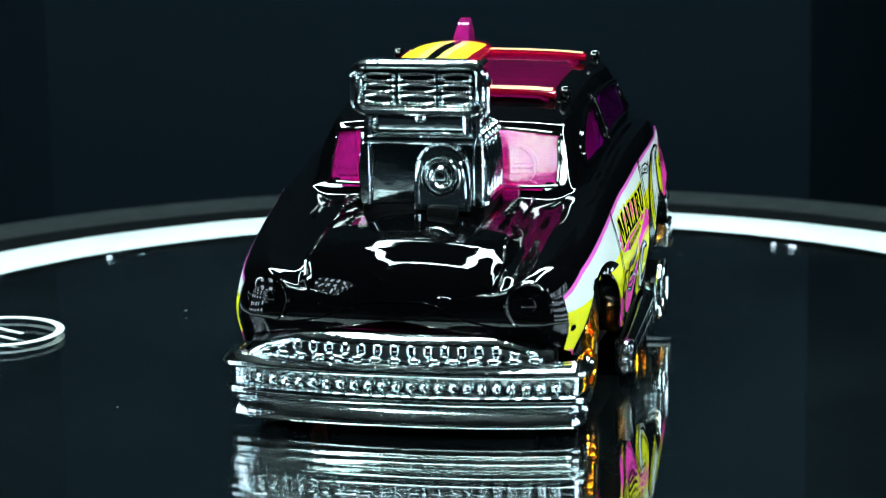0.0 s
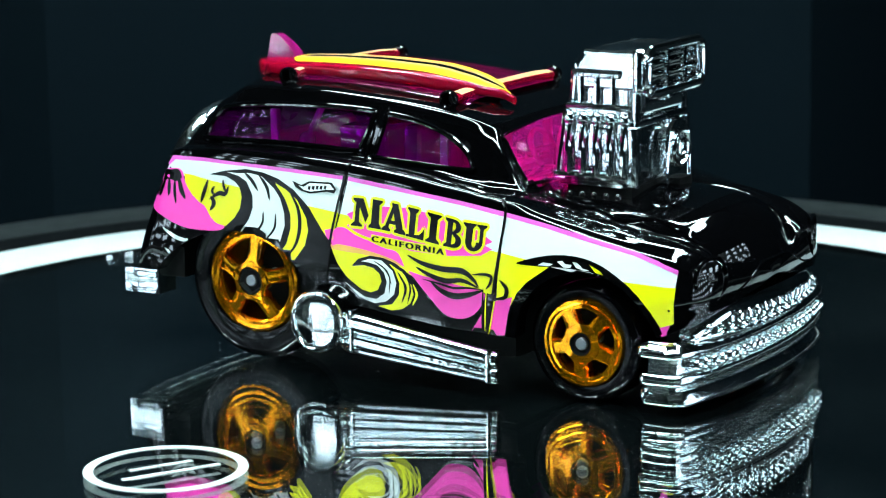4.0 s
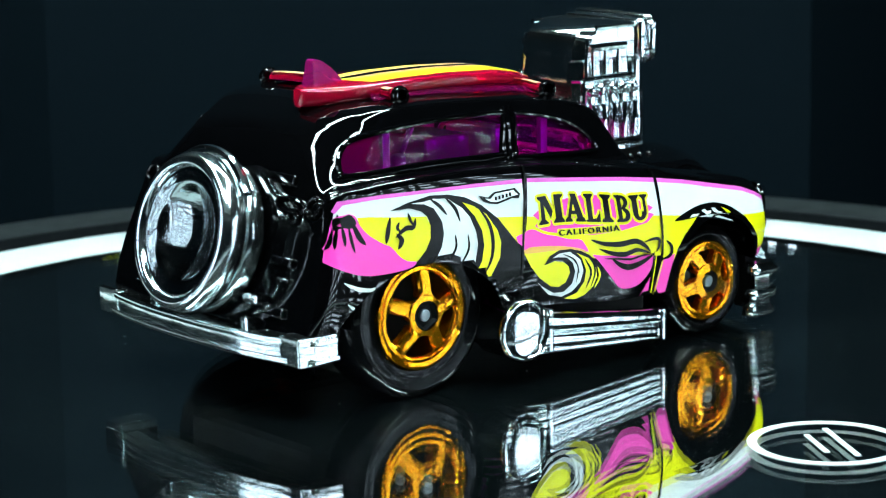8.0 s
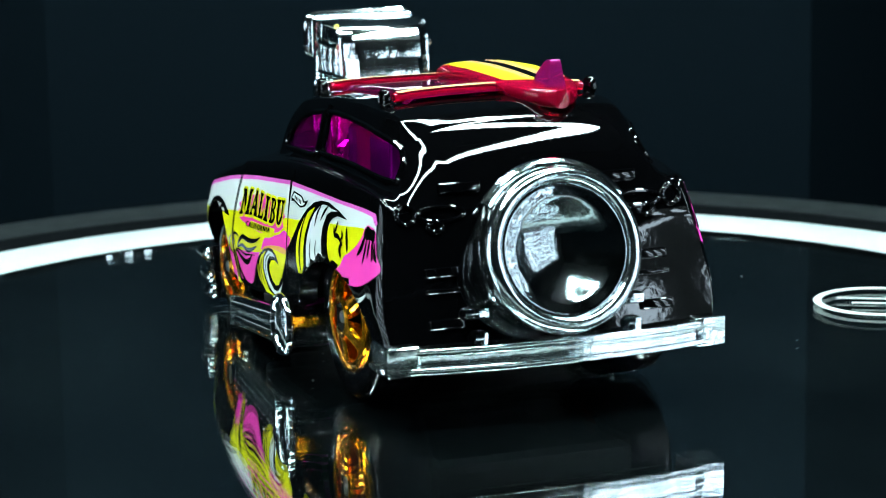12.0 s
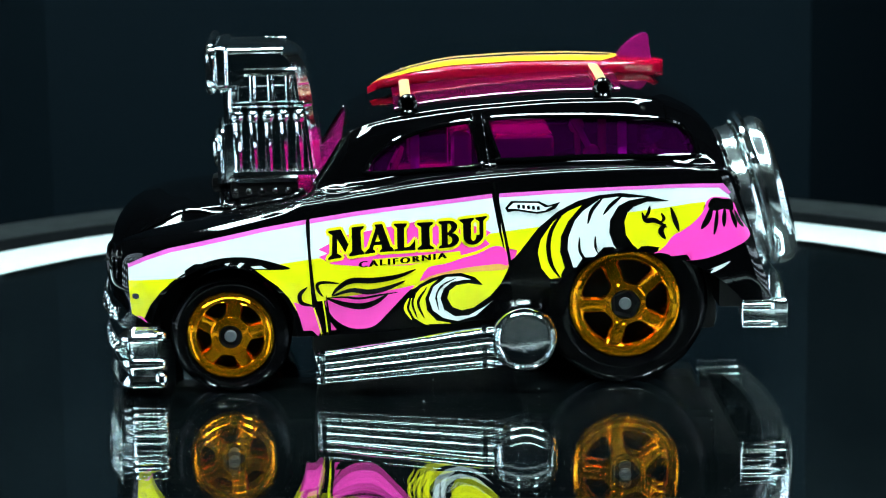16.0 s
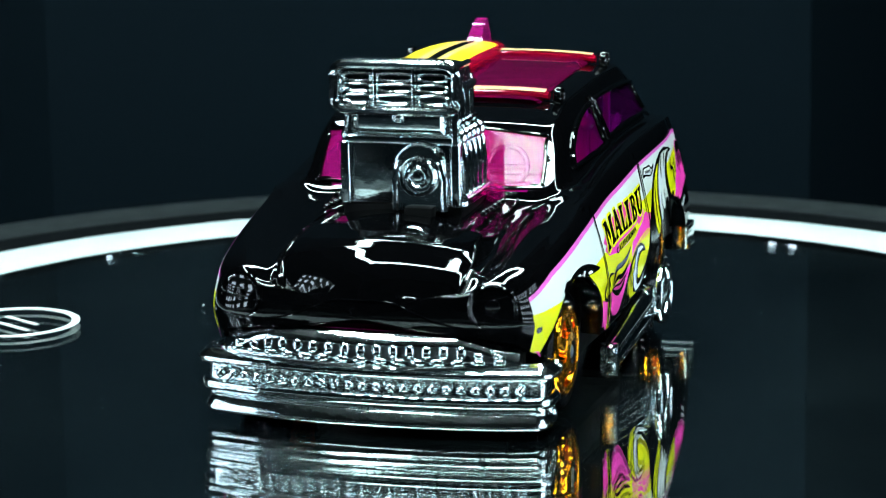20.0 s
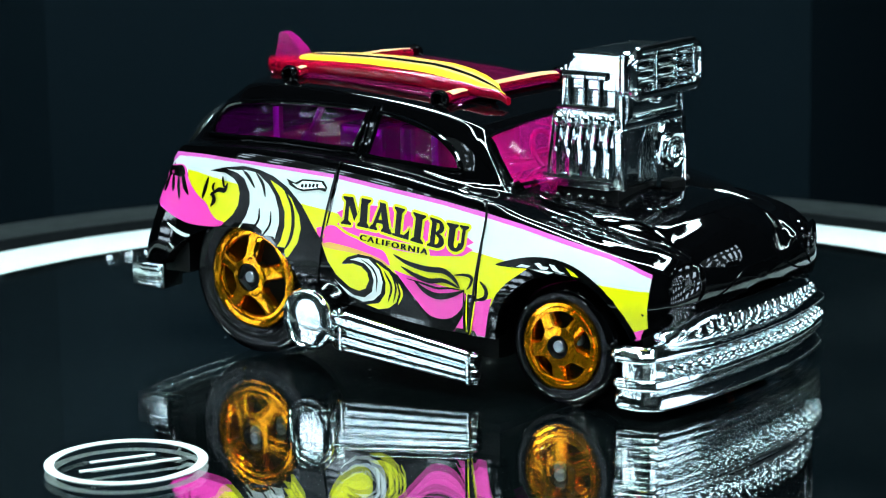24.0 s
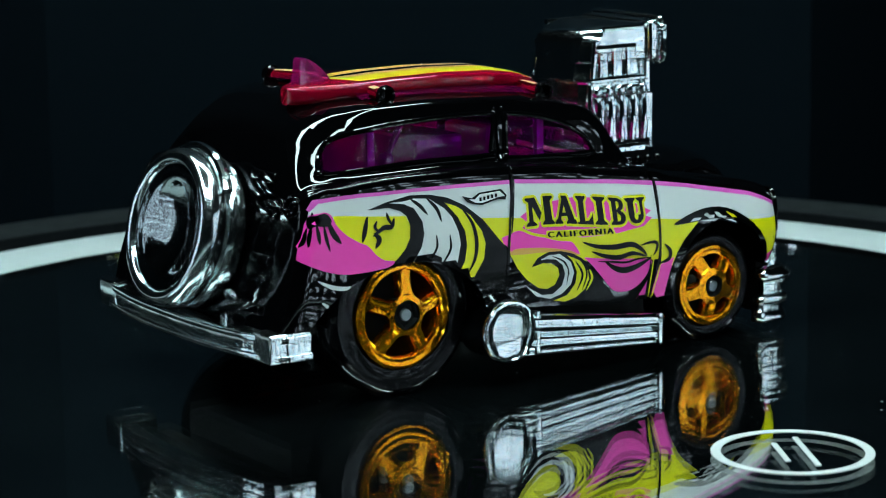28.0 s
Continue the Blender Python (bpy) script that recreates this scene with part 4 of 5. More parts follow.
# heavy western letters in a unit box, as overlapping pieces
LETTERS = {
    "M": [[(0.10, 0.05), (0.26, 0.05), (0.25, 0.95), (0.13, 0.95)], [(0.12, 1.0), (0.36, 1.0), (0.57, 0.42), (0.47, 0.16)], [(0.47, 0.16), (0.57, 0.42), (0.76, 1.0), (0.66, 0.72)],
          [(0.66, 0.05), (0.93, 0.05), (0.90, 1.0), (0.66, 1.0)], foot(0, 0.37, 0.1, 0.26), foot(0.58, 1.0, 0.66, 0.93), head(0.02, 0.3, 0.13, 0.25), head(0.7, 1.0, 0.72, 0.9)],
    "A": [[(0.09, 0.04), (0.24, 0.04), (0.52, 0.84), (0.42, 0.98)], [(0.34, 1.0), (0.62, 1.0), (0.93, 0.04), (0.62, 0.04), (0.42, 0.78)], [(0.22, 0.27), (0.72, 0.27), (0.68, 0.40), (0.28, 0.40)],
          foot(0, 0.36, 0.1, 0.26), foot(0.52, 1.0, 0.62, 0.93)],
    "L": [[(0.14, 0), (0.48, 0), (0.48, 1), (0.14, 1)], [(0, 0), (1, 0), (1, 0.42), (0.9, 0.28), (0.72, 0.14), (0, 0.07)], head(0, 0.62, 0.14, 0.48)],
    "I": [[(0.24, 0), (0.76, 0), (0.76, 1), (0.24, 1)], foot(0, 1, 0.24, 0.76), head(0, 1, 0.24, 0.76)],
    "B": [[(0.14, 0), (0.44, 0), (0.44, 1), (0.14, 1)], [(0, 0), (0.5, 0), (0.5, 0.12), (0.14, 0.14), (0, 0.07)], [(0, 1), (0.5, 1), (0.5, 0.88), (0.14, 0.86), (0, 0.93)], [(0.4, 0.46), (0.6, 0.46), (0.6, 0.57), (0.4, 0.57)]]
         + arc(0.5, 0.75, 0.42, 0.25, 0.12, 0.13, 90, -90) + arc(0.5, 0.27, 0.5, 0.27, 0.16, 0.14, 90, -90),
    "U": [[(0.13, 0.32), (0.42, 0.32), (0.42, 1), (0.13, 1)], [(0.72, 0.32), (0.87, 0.32), (0.87, 1), (0.72, 1)], head(0, 0.54, 0.13, 0.42), head(0.58, 1, 0.72, 0.87)]
         + arc(0.5, 0.34, 0.37, 0.34, 0.1, 0.2, 180, 360, 12),
}
# where each letter runs along the line, from 0 to 1
SLOTS = {"M": (0.0, 0.228), "A": (0.232, 0.413), "L": (0.417, 0.548), "I": (0.562, 0.664), "B": (0.696, 0.824), "U": (0.828, 1.0)}
# per side: ends of the line, and the heights of head and foot along it; then the same for the small line
LINES = {-1: ((4.9, -7.95), (15.3, 15.3, 15.08, 14.78, 14.42, 14.08, 13.96), (13.0, 12.97, 12.76, 12.42, 12.12, 11.88, 11.85), (2.78, -4.13), (12.33, 12.04, 11.82), (11.86, 11.58, 11.34)),
         1: ((-8.05, 4.85), (13.66, 13.95, 14.17, 14.2, 14.28, 14.45, 14.7), (11.4, 11.72, 11.95, 12.05, 12.12, 12.3, 12.55), (-5.53, 1.5), (11.23, 11.49, 11.83), (10.74, 11.01, 11.37))}


def lettering(body, skin, s, lift0, lift1):
    """The two lines of lettering on the door, laid on the body side."""
    ends, tops, feet, small, small_tops, small_feet = LINES[s]

    def lay_on(bm, lift):
        slice_mesh(bm, (1.6, 1.1))
        for v in bm.verts:
            v.co = skin.side(v.co.x, v.co.y, s, lift)

    def at(k, h, span, hi, lo):
        t = np.linspace(0, 1, len(hi))
        a, b = np.interp(k, t, lo), np.interp(k, t, hi)
        return Vector((span[0] + (span[1] - span[0]) * k, a + (b - a) * h, 0))

    around = [(math.cos(a) * 0.22, math.sin(a) * 0.22) for a in np.linspace(0, 2 * math.pi, 9)[:-1]]
    for ch, (k0, k1) in SLOTS.items():
        for edge in (True, False):
            bm = bmesh.new()
            for dx, dz in (around if edge else [(0, 0)]):
                for piece in LETTERS[ch]:
                    bm.faces.new([bm.verts.new(at(k0 + (k1 - k0) * x, h, ends, tops, feet) + Vector((dx, dz, 0))) for x, h in piece])
            bmesh.ops.triangulate(bm, faces=bm.faces[:])
            lay_on(bm, lift0 if edge else lift1)
            part("letter_outline" if edge else "letter", bm, YELLOW if edge else INK, body, "yellow edge round the lettering" if edge else "black letter " + ch, 60, (s, 0, 0))
    bm = bmesh.new()
    for dx in (-0.06, 0.0, 0.06):
        g = glyph("CALIFORNIA", 3, 1.32)
        xs = [v.co.x for v in g.verts]
        ys = [v.co.y for v in g.verts]
        for v in g.verts:
            v.co = at((v.co.x - min(xs)) / (max(xs) - min(xs)), (v.co.y - min(ys)) / (max(ys) - min(ys)), small, small_tops, small_feet) + Vector((dx, 0, 0))
        me = bpy.data.meshes.new("line")
        g.to_mesh(me)
        g.free()
        bm.from_mesh(me)
        bpy.data.meshes.remove(me)
    lay_on(bm, lift1)
    part("lettering", bm, INK, body, "small black lettering reading CALIFORNIA", 60, (s, 0, 0))


def headlight(body, skin, s):
    c = skin.ahead(s * 10.2, 10.5, 0)
    m = Matrix.Translation(c + Vector((0, 0.1, 0))) @ Matrix.Rotation(radians(90), 4, "X") @ Matrix.Rotation(radians(18 * s), 4, "Y")
    bm = bmesh.new()
    revolve(bm, [(1.85, -0.2), (1.95, 0.0), (1.8, 0.12), (1.6, 0.02), (1.5, -0.12), (0, 0.02)], m, 32)
    h = part("headlight", bm, BLACK, body, "black painted round headlight")
    bm = bmesh.new()
    revolve(bm, [(0.6, 0.0), (0.58, 0.12), (0.4, 0.2), (0, 0.24)], m, 24)
    part("lens", bm, BLACK, h, "small black lens")


def hood_details(body, skin):
    # the lip of the air intake under the bonnet edge
    bm = bmesh.new()
    tube(bm, [skin.ahead(x, 8.6 + 2.1 / (1 + (x / 4.8) ** 4), 0.0) for x in np.linspace(-8, 8, 49)], 0.08, False, 8)
    part("intake_lip", bm, BLACK, body)
    for s in (-1, 1):
        bm = bmesh.new()
        tube(bm, [skin.above(s * (7.6 + 0.25 * math.sin(k)), y, 0.0) for k, y in enumerate(np.linspace(-24.5, -10, 16))], 0.2, False, 8)
        part("bonnet_seam", bm, BLACK, body)
    bm = bmesh.new()
    box(bm, -5.0, 5.0, -16.3, -8.3, 14.4, 16.3, 0.3)
    part("engine_plinth", bm, HUBBLACK, body, "black plinth under the engine")
    for s in (-1, 1):
        bm = bmesh.new()
        box(bm, s * 5.9 - 0.7, s * 5.9 + 0.7, -10.6, -8.6, 15.0, 16.9, 0.4)
        part("windshield_lug", bm, SHIELD, body, "clear magenta lug below the windshield")


def chassis(car):
    bm = bmesh.new()
    box(bm, -8.6, 8.6, -22.5, 24.5, 3.4, 8.5, 0.8)
    box(bm, -12.6, 12.6, -9.6, 8.2, 2.6, 9.0, 0.8)
    box(bm, -12.0, 12.0, -24.5, -22.8, 1.4, 8.0, 0.4)
    box(bm, -12.6, 12.6, 24.0, 26.8, 6.2, 11.0, 0.4)
    part("chassis", bm, HUBBLACK, car, "dull black underbody")
    for (y, z), x in ((FRONT_AXLE, 11), (REAR_AXLE, 10)):
        bm = bmesh.new()
        tube(bm, [(-x, y, z), (x, y, z)], 0.5, False, 12)
        part("axle", bm, STEEL, car, "thin steel axle")


def interior(car):
    bm = bmesh.new()
    box(bm, -10.5, 10.5, -7.0, 23.0, 12.5, 14.0, 0.4)
    floor = part("interior_floor", bm, SEATS, car, "magenta plastic interior tray")
    for x in (-4.8, 4.8):
        for y in (0.8,):
            bm = bmesh.new()
            box(bm, x - 3.4, x + 3.4, y - 3.0, y + 2.6, 13.6, 16.4, 0.7, 3)
            seat = part("seat", bm, SEATS, floor, "magenta plastic seat")
            bm = bmesh.new()
            box(bm, x - 3.3, x + 3.3, y + 1.4, y + 3.2, 15.6, 20.6, 0.7, 3)
            part("backrest", bm, SEATS, floor)
    bm = bmesh.new()
    box(bm, -10.0, 10.0, -7.4, -4.2, 13.6, 16.4, 0.6, 3)
    part("dashboard", bm, SEATS, floor)
    bm = bmesh.new()
    m = Matrix.Translation((4.8, -2.6, 17.2)) @ Matrix.Rotation(radians(65), 4, "X")
    revolve(bm, [(1.8 + 0.25 * math.cos(a), 0.25 * math.sin(a)) for a in np.linspace(0, 2 * math.pi, 9)[:-1]], m, 28, True)
    tube(bm, [m @ Vector((-1.8, 0, 0)), m @ Vector((1.8, 0, 0))], 0.25)
    part("steering_wheel", bm, SEATS, floor)
    bm = bmesh.new()
    box(bm, -7.4, 7.4, 5.9, 10.9, 13.8, 20.1, 0.5, 3)
    part("bench", bm, SEATS, floor)
    for s in (-1, 1):
        bm = bmesh.new()
        tube(bm, [(s * 7.6, 14.2, 14), (s * 7.6, 14.0, 18.6), (s * 7.6, 12.4, 21.6)], 0.3, False, 8)
        bmesh.ops.create_uvsphere(bm, u_segments=12, v_segments=8, radius=0.75, matrix=Matrix.Translation((s * 7.6, 14.0, 18.6)))
        part("post", bm, SEATS, floor)
        for y in (-0.8, 16.4):
            bm = bmesh.new()
            box(bm, s * 8.9 - 0.3, s * 8.9 + 0.3, y - 0.4, y + 0.4, 14, 21.4, 0.2)
            part("pillar", bm, SEATS, floor)
    bm = bmesh.new()
    box(bm, -9, 9, 19.5, 22.5, 13.6, 18.5, 0.7, 3)
    part("luggage", bm, SEATS, floor)


def engine(car):
    bm = bmesh.new()
    # lower blower case, tapering a little upwards
    rows = []
    for z, x, y0, y1 in ((16.2, 5.2, -15.9, -8.2), (16.7, 5.2, -15.9, -8.2), (17.2, 4.9, -15.9, -8.6), (20.0, 4.9, -15.9, -8.8), (21.6, 4.5, -15.9, -9.2), (22.4, 4.3, -15.9, -9.3), (22.6, 4.4, -15.9, -9.3)):
        b = x - 0.1
        rows.append([Vector((-x, y0 + 0.4, z)), Vector((-x + 0.4, y0, z)), Vector((x - 0.4, y0, z)), Vector((x, y0 + 0.4, z)), Vector((b, y1 - 0.7, z)), Vector((b - 0.8, y1, z)), Vector((-b + 0.8, y1, z)), Vector((-b, y1 - 0.7, z))])
    vs = grid(bm, rows, True)
    bm.faces.new(vs[-1])
    eng = part("engine", bm, CHROME, car, "bright chrome supercharged engine through the bonnet", 30)
    bm = bmesh.new()
    rows = []
    for z, x, y0, y1 in ((22.4, 4.2, -15.7, -9.2), (24.2, 4.2, -15.7, -9.5), (24.4, 4.5, -16.5, -9.6), (25.6, 4.5, -16.5, -9.7), (26.4, 4.5, -16.5, -10.1), (27.0, 4.45, -16.5, -10.7), (27.35, 4.3, -16.5, -11.5), (27.5, 4.0, -16.4, -12.4)):
        b = x - 0.25 * (y1 + 16.4) / 7
        rows.append([Vector((-x, y0 + 0.3, z)), Vector((-x + 0.3, y0, z)), Vector((x - 0.3, y0, z)), Vector((x, y0 + 0.3, z)), Vector((b, y1 - 1.1, z)), Vector((b - 1.1, y1, z)), Vector((-b + 1.1, y1, z)), Vector((-b, y1 - 1.1, z))])
    vs = grid(bm, rows, True)
    bm.faces.new(vs[-1])
    part("injector_box", bm, CHROME, eng, "chrome injector housing", 30)
    # blower front: a framed plate, a narrower neck over it with a bolt
    bm = bmesh.new()
    box(bm, -4.85, 4.85, -16.35, -15.7, 16.3, 21.7, 0.3)
    part("blower_plate", bm, CHROME, eng, "chrome blower front plate")
    for x0, x1, z0, z1 in ((-5.0, -4.2, 16.2, 21.3), (4.2, 5.0, 16.2, 21.3), (-4.5, 4.5, 21.15, 21.85)):
        bm = bmesh.new()
        box(bm, x0, x1, -16.75, -15.8, z0, z1, 0.25, 3)
        part("plate_border", bm, CHROME, eng)
    bm = bmesh.new()
    rows = []
    for z, x, y in ((21.7, 4.3, -16.3), (22.1, 3.75, -16.6), (22.4, 3.65, -16.7), (23.7, 3.65, -16.7), (24.15, 3.8, -16.6)):
        rows.append([Vector((-x, -15.4, z)), Vector((-x, y + 0.25, z)), Vector((-x + 0.25, y, z)), Vector((x - 0.25, y, z)), Vector((x, y + 0.25, z)), Vector((x, -15.4, z))])
    grid(bm, rows)
    neck = part("neck", bm, CHROME, eng, "chrome neck under the scoop", 30)
    bm = bmesh.new()
    bmesh.ops.create_uvsphere(bm, u_segments=12, v_segments=8, radius=0.5, matrix=Matrix.Translation((0, -16.8, 23.4)))
    part("bolt", bm, CHROME, neck)
    # scoop: an open box with a rolled frame, a divider and butterflies
    bm = bmesh.new()
    box(bm, -5.1, 5.1, -17.4, -16.2, 24.0, 27.75, 0.55, 4)
    part("scoop", bm, CHROME, eng, "chrome air scoop")
    bm = bmesh.new()
    loop = []
    for cx, cz, a0 in ((4.1, 26.75, 0), (-4.1, 26.75, 90), (-4.1, 24.95, 180), (4.1, 24.95, 270)):
        for k in range(5):
            a = radians(a0 + k * 22.5)
            loop.append((cx + 0.95 * math.cos(a), -17.7, cz + 0.95 * math.sin(a)))
    tube(bm, loop, 0.42, True, 10)
    part("scoop_frame", bm, CHROME, eng)
    # slab filling the mouth; the shade of the opening is in its colour
    bm = bmesh.new()
    box(bm, -4.6, 4.6, -17.5, -17.1, 24.4, 27.3, 0.18)
    part("scoop_mouth", bm, DARKCHROME, eng, "scoop mouth slab, opening's shade put into its colour")
    for z, h in ((26.6, 0.42), (25.75, 0.42), (24.85, 0.5)):
        for x, w in ((-3.1, 1.25), (0, 1.55), (3.1, 1.25)):
            bm = bmesh.new()
            loop = [(x + w * math.cos(a) * (abs(math.cos(a)) ** -0.35 if abs(math.cos(a)) > 0.05 else 1), -17.6, z + h * 0.72 * math.sin(a)) for a in np.linspace(0, 2 * math.pi, 25)[:-1]]
            tube(bm, loop, 0.13, True, 6)
            part("butterfly", bm, CHROME, eng)
    for x in (-1.6, 1.6):
        bm = bmesh.new()
        box(bm, x - 0.14, x + 0.14, -17.9, -17.3, 24.3, 27.4, 0.08)
        part("scoop_bar", bm, CHROME, eng)
    # runners on both flanks, window frame above them, foot rail below
    for s in (-1, 1):
        for k in range(5):
            y = -10.4 - k * 1.28
            bm = bmesh.new()
            tube(bm, [(s * 5.0, y, 17.2), (s * 5.1, y, 19.0), (s * 4.9, y, 20.8), (s * 4.7, y, 21.6)], 0.34, False, 8)
            bmesh.ops.create_uvsphere(bm, u_segments=10, v_segments=8, radius=0.52, matrix=Matrix.Translation((s * 4.75, y, 21.7)) @ Matrix.Diagonal((1, 1, 1.25, 1)))
            part("runner", bm, CHROME, eng)
        for y in (-11.2, -12.7, -14.2):
            bm = bmesh.new()
            x = s * (4.45 - 0.25 * (y + 16.4) / 7)
            tube(bm, [(x, y, 23.0), (x, y, 25.3)], 0.28, False, 8)
            part("upper_rib", bm, CHROME, eng)
        for pts, r in (([(s * 4.3, -10.6, 25.45), (s * 4.5, -14.9, 25.45)], 0.36), ([(s * 4.3, -10.0, 22.7), (s * 4.5, -15.9, 22.7)], 0.25),
                       ([(s * 5.0, -9.0, 16.9), (s * 5.0, -16.0, 16.9)], 0.4), ([(s * 4.4, -16.35, 16.8), (s * 4.35, -16.35, 24.0)], 0.36),
                       ([(s * 4.2, -11.6, 27.2), (s * 4.3, -16.4, 27.2)], 0.26), ([(s * 4.1, -10.4, 22.8), (s * 4.1, -10.8, 26.2)], 0.25),
                       ([(s * 4.8, -9.3, 17.0), (s * 4.4, -9.9, 22.4)], 0.3)):
            bm = bmesh.new()
            tube(bm, pts, r, False, 8)
            part("rail", bm, CHROME, eng)
    # pulley on the nose of the blower
    bm = bmesh.new()
    rows = []
    for y, g in ((-16.3, 1.08), (-17.0, 1.05), (-17.25, 0.95)):
        ring = []
        for k in range(20):
            a = math.pi * k / 19
            ring.append(Vector((1.75 + 2.05 * g * math.cos(a), y, 19.3 + 2.0 * g * math.sin(a))))
        ring += [Vector((1.75 - 2.05 * g, y, 16.0)), Vector((1.75 + 2.05 * g, y, 16.0))]
        rows.append(ring)
    vs = grid(bm, rows, True)
    bm.faces.new(vs[-1])
    drive = part("drive_case", bm, CHROME, eng, "chrome drive case", 30)
    m = Matrix.Translation((1.75, -17.2, 18.75)) @ Matrix.Rotation(radians(90), 4, "X")
    bm = bmesh.new()
    revolve(bm, [(1.6, 0), (1.62, 0.35), (1.5, 0.5), (1.3, 0.45), (1.15, 0.15), (0.95, 0.15), (0.9, 0.5), (0.75, 0.6), (0.6, 0.5), (0.5, 0.25), (0.35, 0.25), (0.3, 0.55), (0, 0.6)], m, 40)
    part("pulley", bm, CHROME, eng, "round chrome pulley")
    for dx in (-2.0, 2.0):
        bm = bmesh.new()
        tube(bm, [(1.75 + dx, -17.1, 16.0), (1.75 + dx, -17.1, 18.4), (1.75 + dx * 0.85, -17.1, 20.0)], 0.3, False, 8)
        part("drive_leg", bm, CHROME, eng)
    bm = bmesh.new()
    box(bm, 0.6, 3.0, -18.0, -16.6, 15.2, 16.4, 0.35)
    part("front_plate", bm, HUBBLACK, eng, "black plate ahead of the drive")
    for k in range(7):
        for s in (-1, 1):
            bm = bmesh.new()
            bmesh.ops.create_uvsphere(bm, u_segments=8, v_segments=6, radius=0.3, matrix=Matrix.Translation((s * 6.6, -9.2 - k * 1.1, 15.7)))
            part("stud", bm, BLACK, eng)


def bow(x, y_mid, drop, half, p=2.4):
    return y_mid + drop * abs(x / half) ** p


def swept_bar(profile, y_mid, drop, half, back=None, r=1.5, n=48):
    """A bar with a (depth, height) profile, bowed across the car; back: its ends turn and run back to that y."""
    path = [(x, bow(x, y_mid, drop, half), 0.0) for x in np.linspace(-half, half, n)]
    if back is not None:
        e = path[-1]
        d = Vector((e[0] - path[-2][0], e[1] - path[-2][1], 0)).normalized()
        a0 = math.atan2(d.y, d.x)
        mid = Vector(e) + Vector((-d.y, d.x, 0)) * r
        turn = [tuple(mid + Vector((math.sin(a), -math.cos(a), 0)) * r) for a in np.linspace(a0, math.pi / 2, 7)[1:]]
        turn.append((turn[-1][0], back, 0))
        path = [(-x, y, z) for x, y, z in reversed(turn)] + path + turn
    bm = bmesh.new()
    rows = []
    for i, p in enumerate(path):
        a, b = Vector(path[max(i - 1, 0)]), Vector(path[min(i + 1, len(path) - 1)])
        d = (b - a).normalized()
        out = Vector((d.y, -d.x, 0))
        rows.append([Vector(p) + out * o + Vector((0, 0, z)) for o, z in profile])
    vs = grid(bm, rows, True)
    bm.faces.new(vs[0])
    bm.faces.new(vs[-1])
    return bm


def rounded(depth, z0, z1, r=0.35):
    pts = []
    for cx, cz, a0 in ((depth - r, z1 - r, 0), (-1.2 + r, z1 - r, 90), (-1.2 + r, z0 + r, 180), (depth - r, z0 + r, 270)):
        for k in range(5):
            a = radians(a0 + 22.5 * k)
            pts.append((cx + r * math.cos(a), cz + r * math.sin(a)))
    return pts


def wedge(d, z0, z1):
    """A bar profile with a sloping upper face."""
    return [(-1.2, z0), (d - 0.35, z0), (d - 0.14, z0 + 0.06), (d - 0.02, z0 + 0.22), (d, z0 + 0.4), (d - 0.06, z0 + 0.58), (d - 0.5, z1 - 0.22), (d - 0.62, z1 - 0.07), (d - 0.8, z1), (-1.2, z1)]


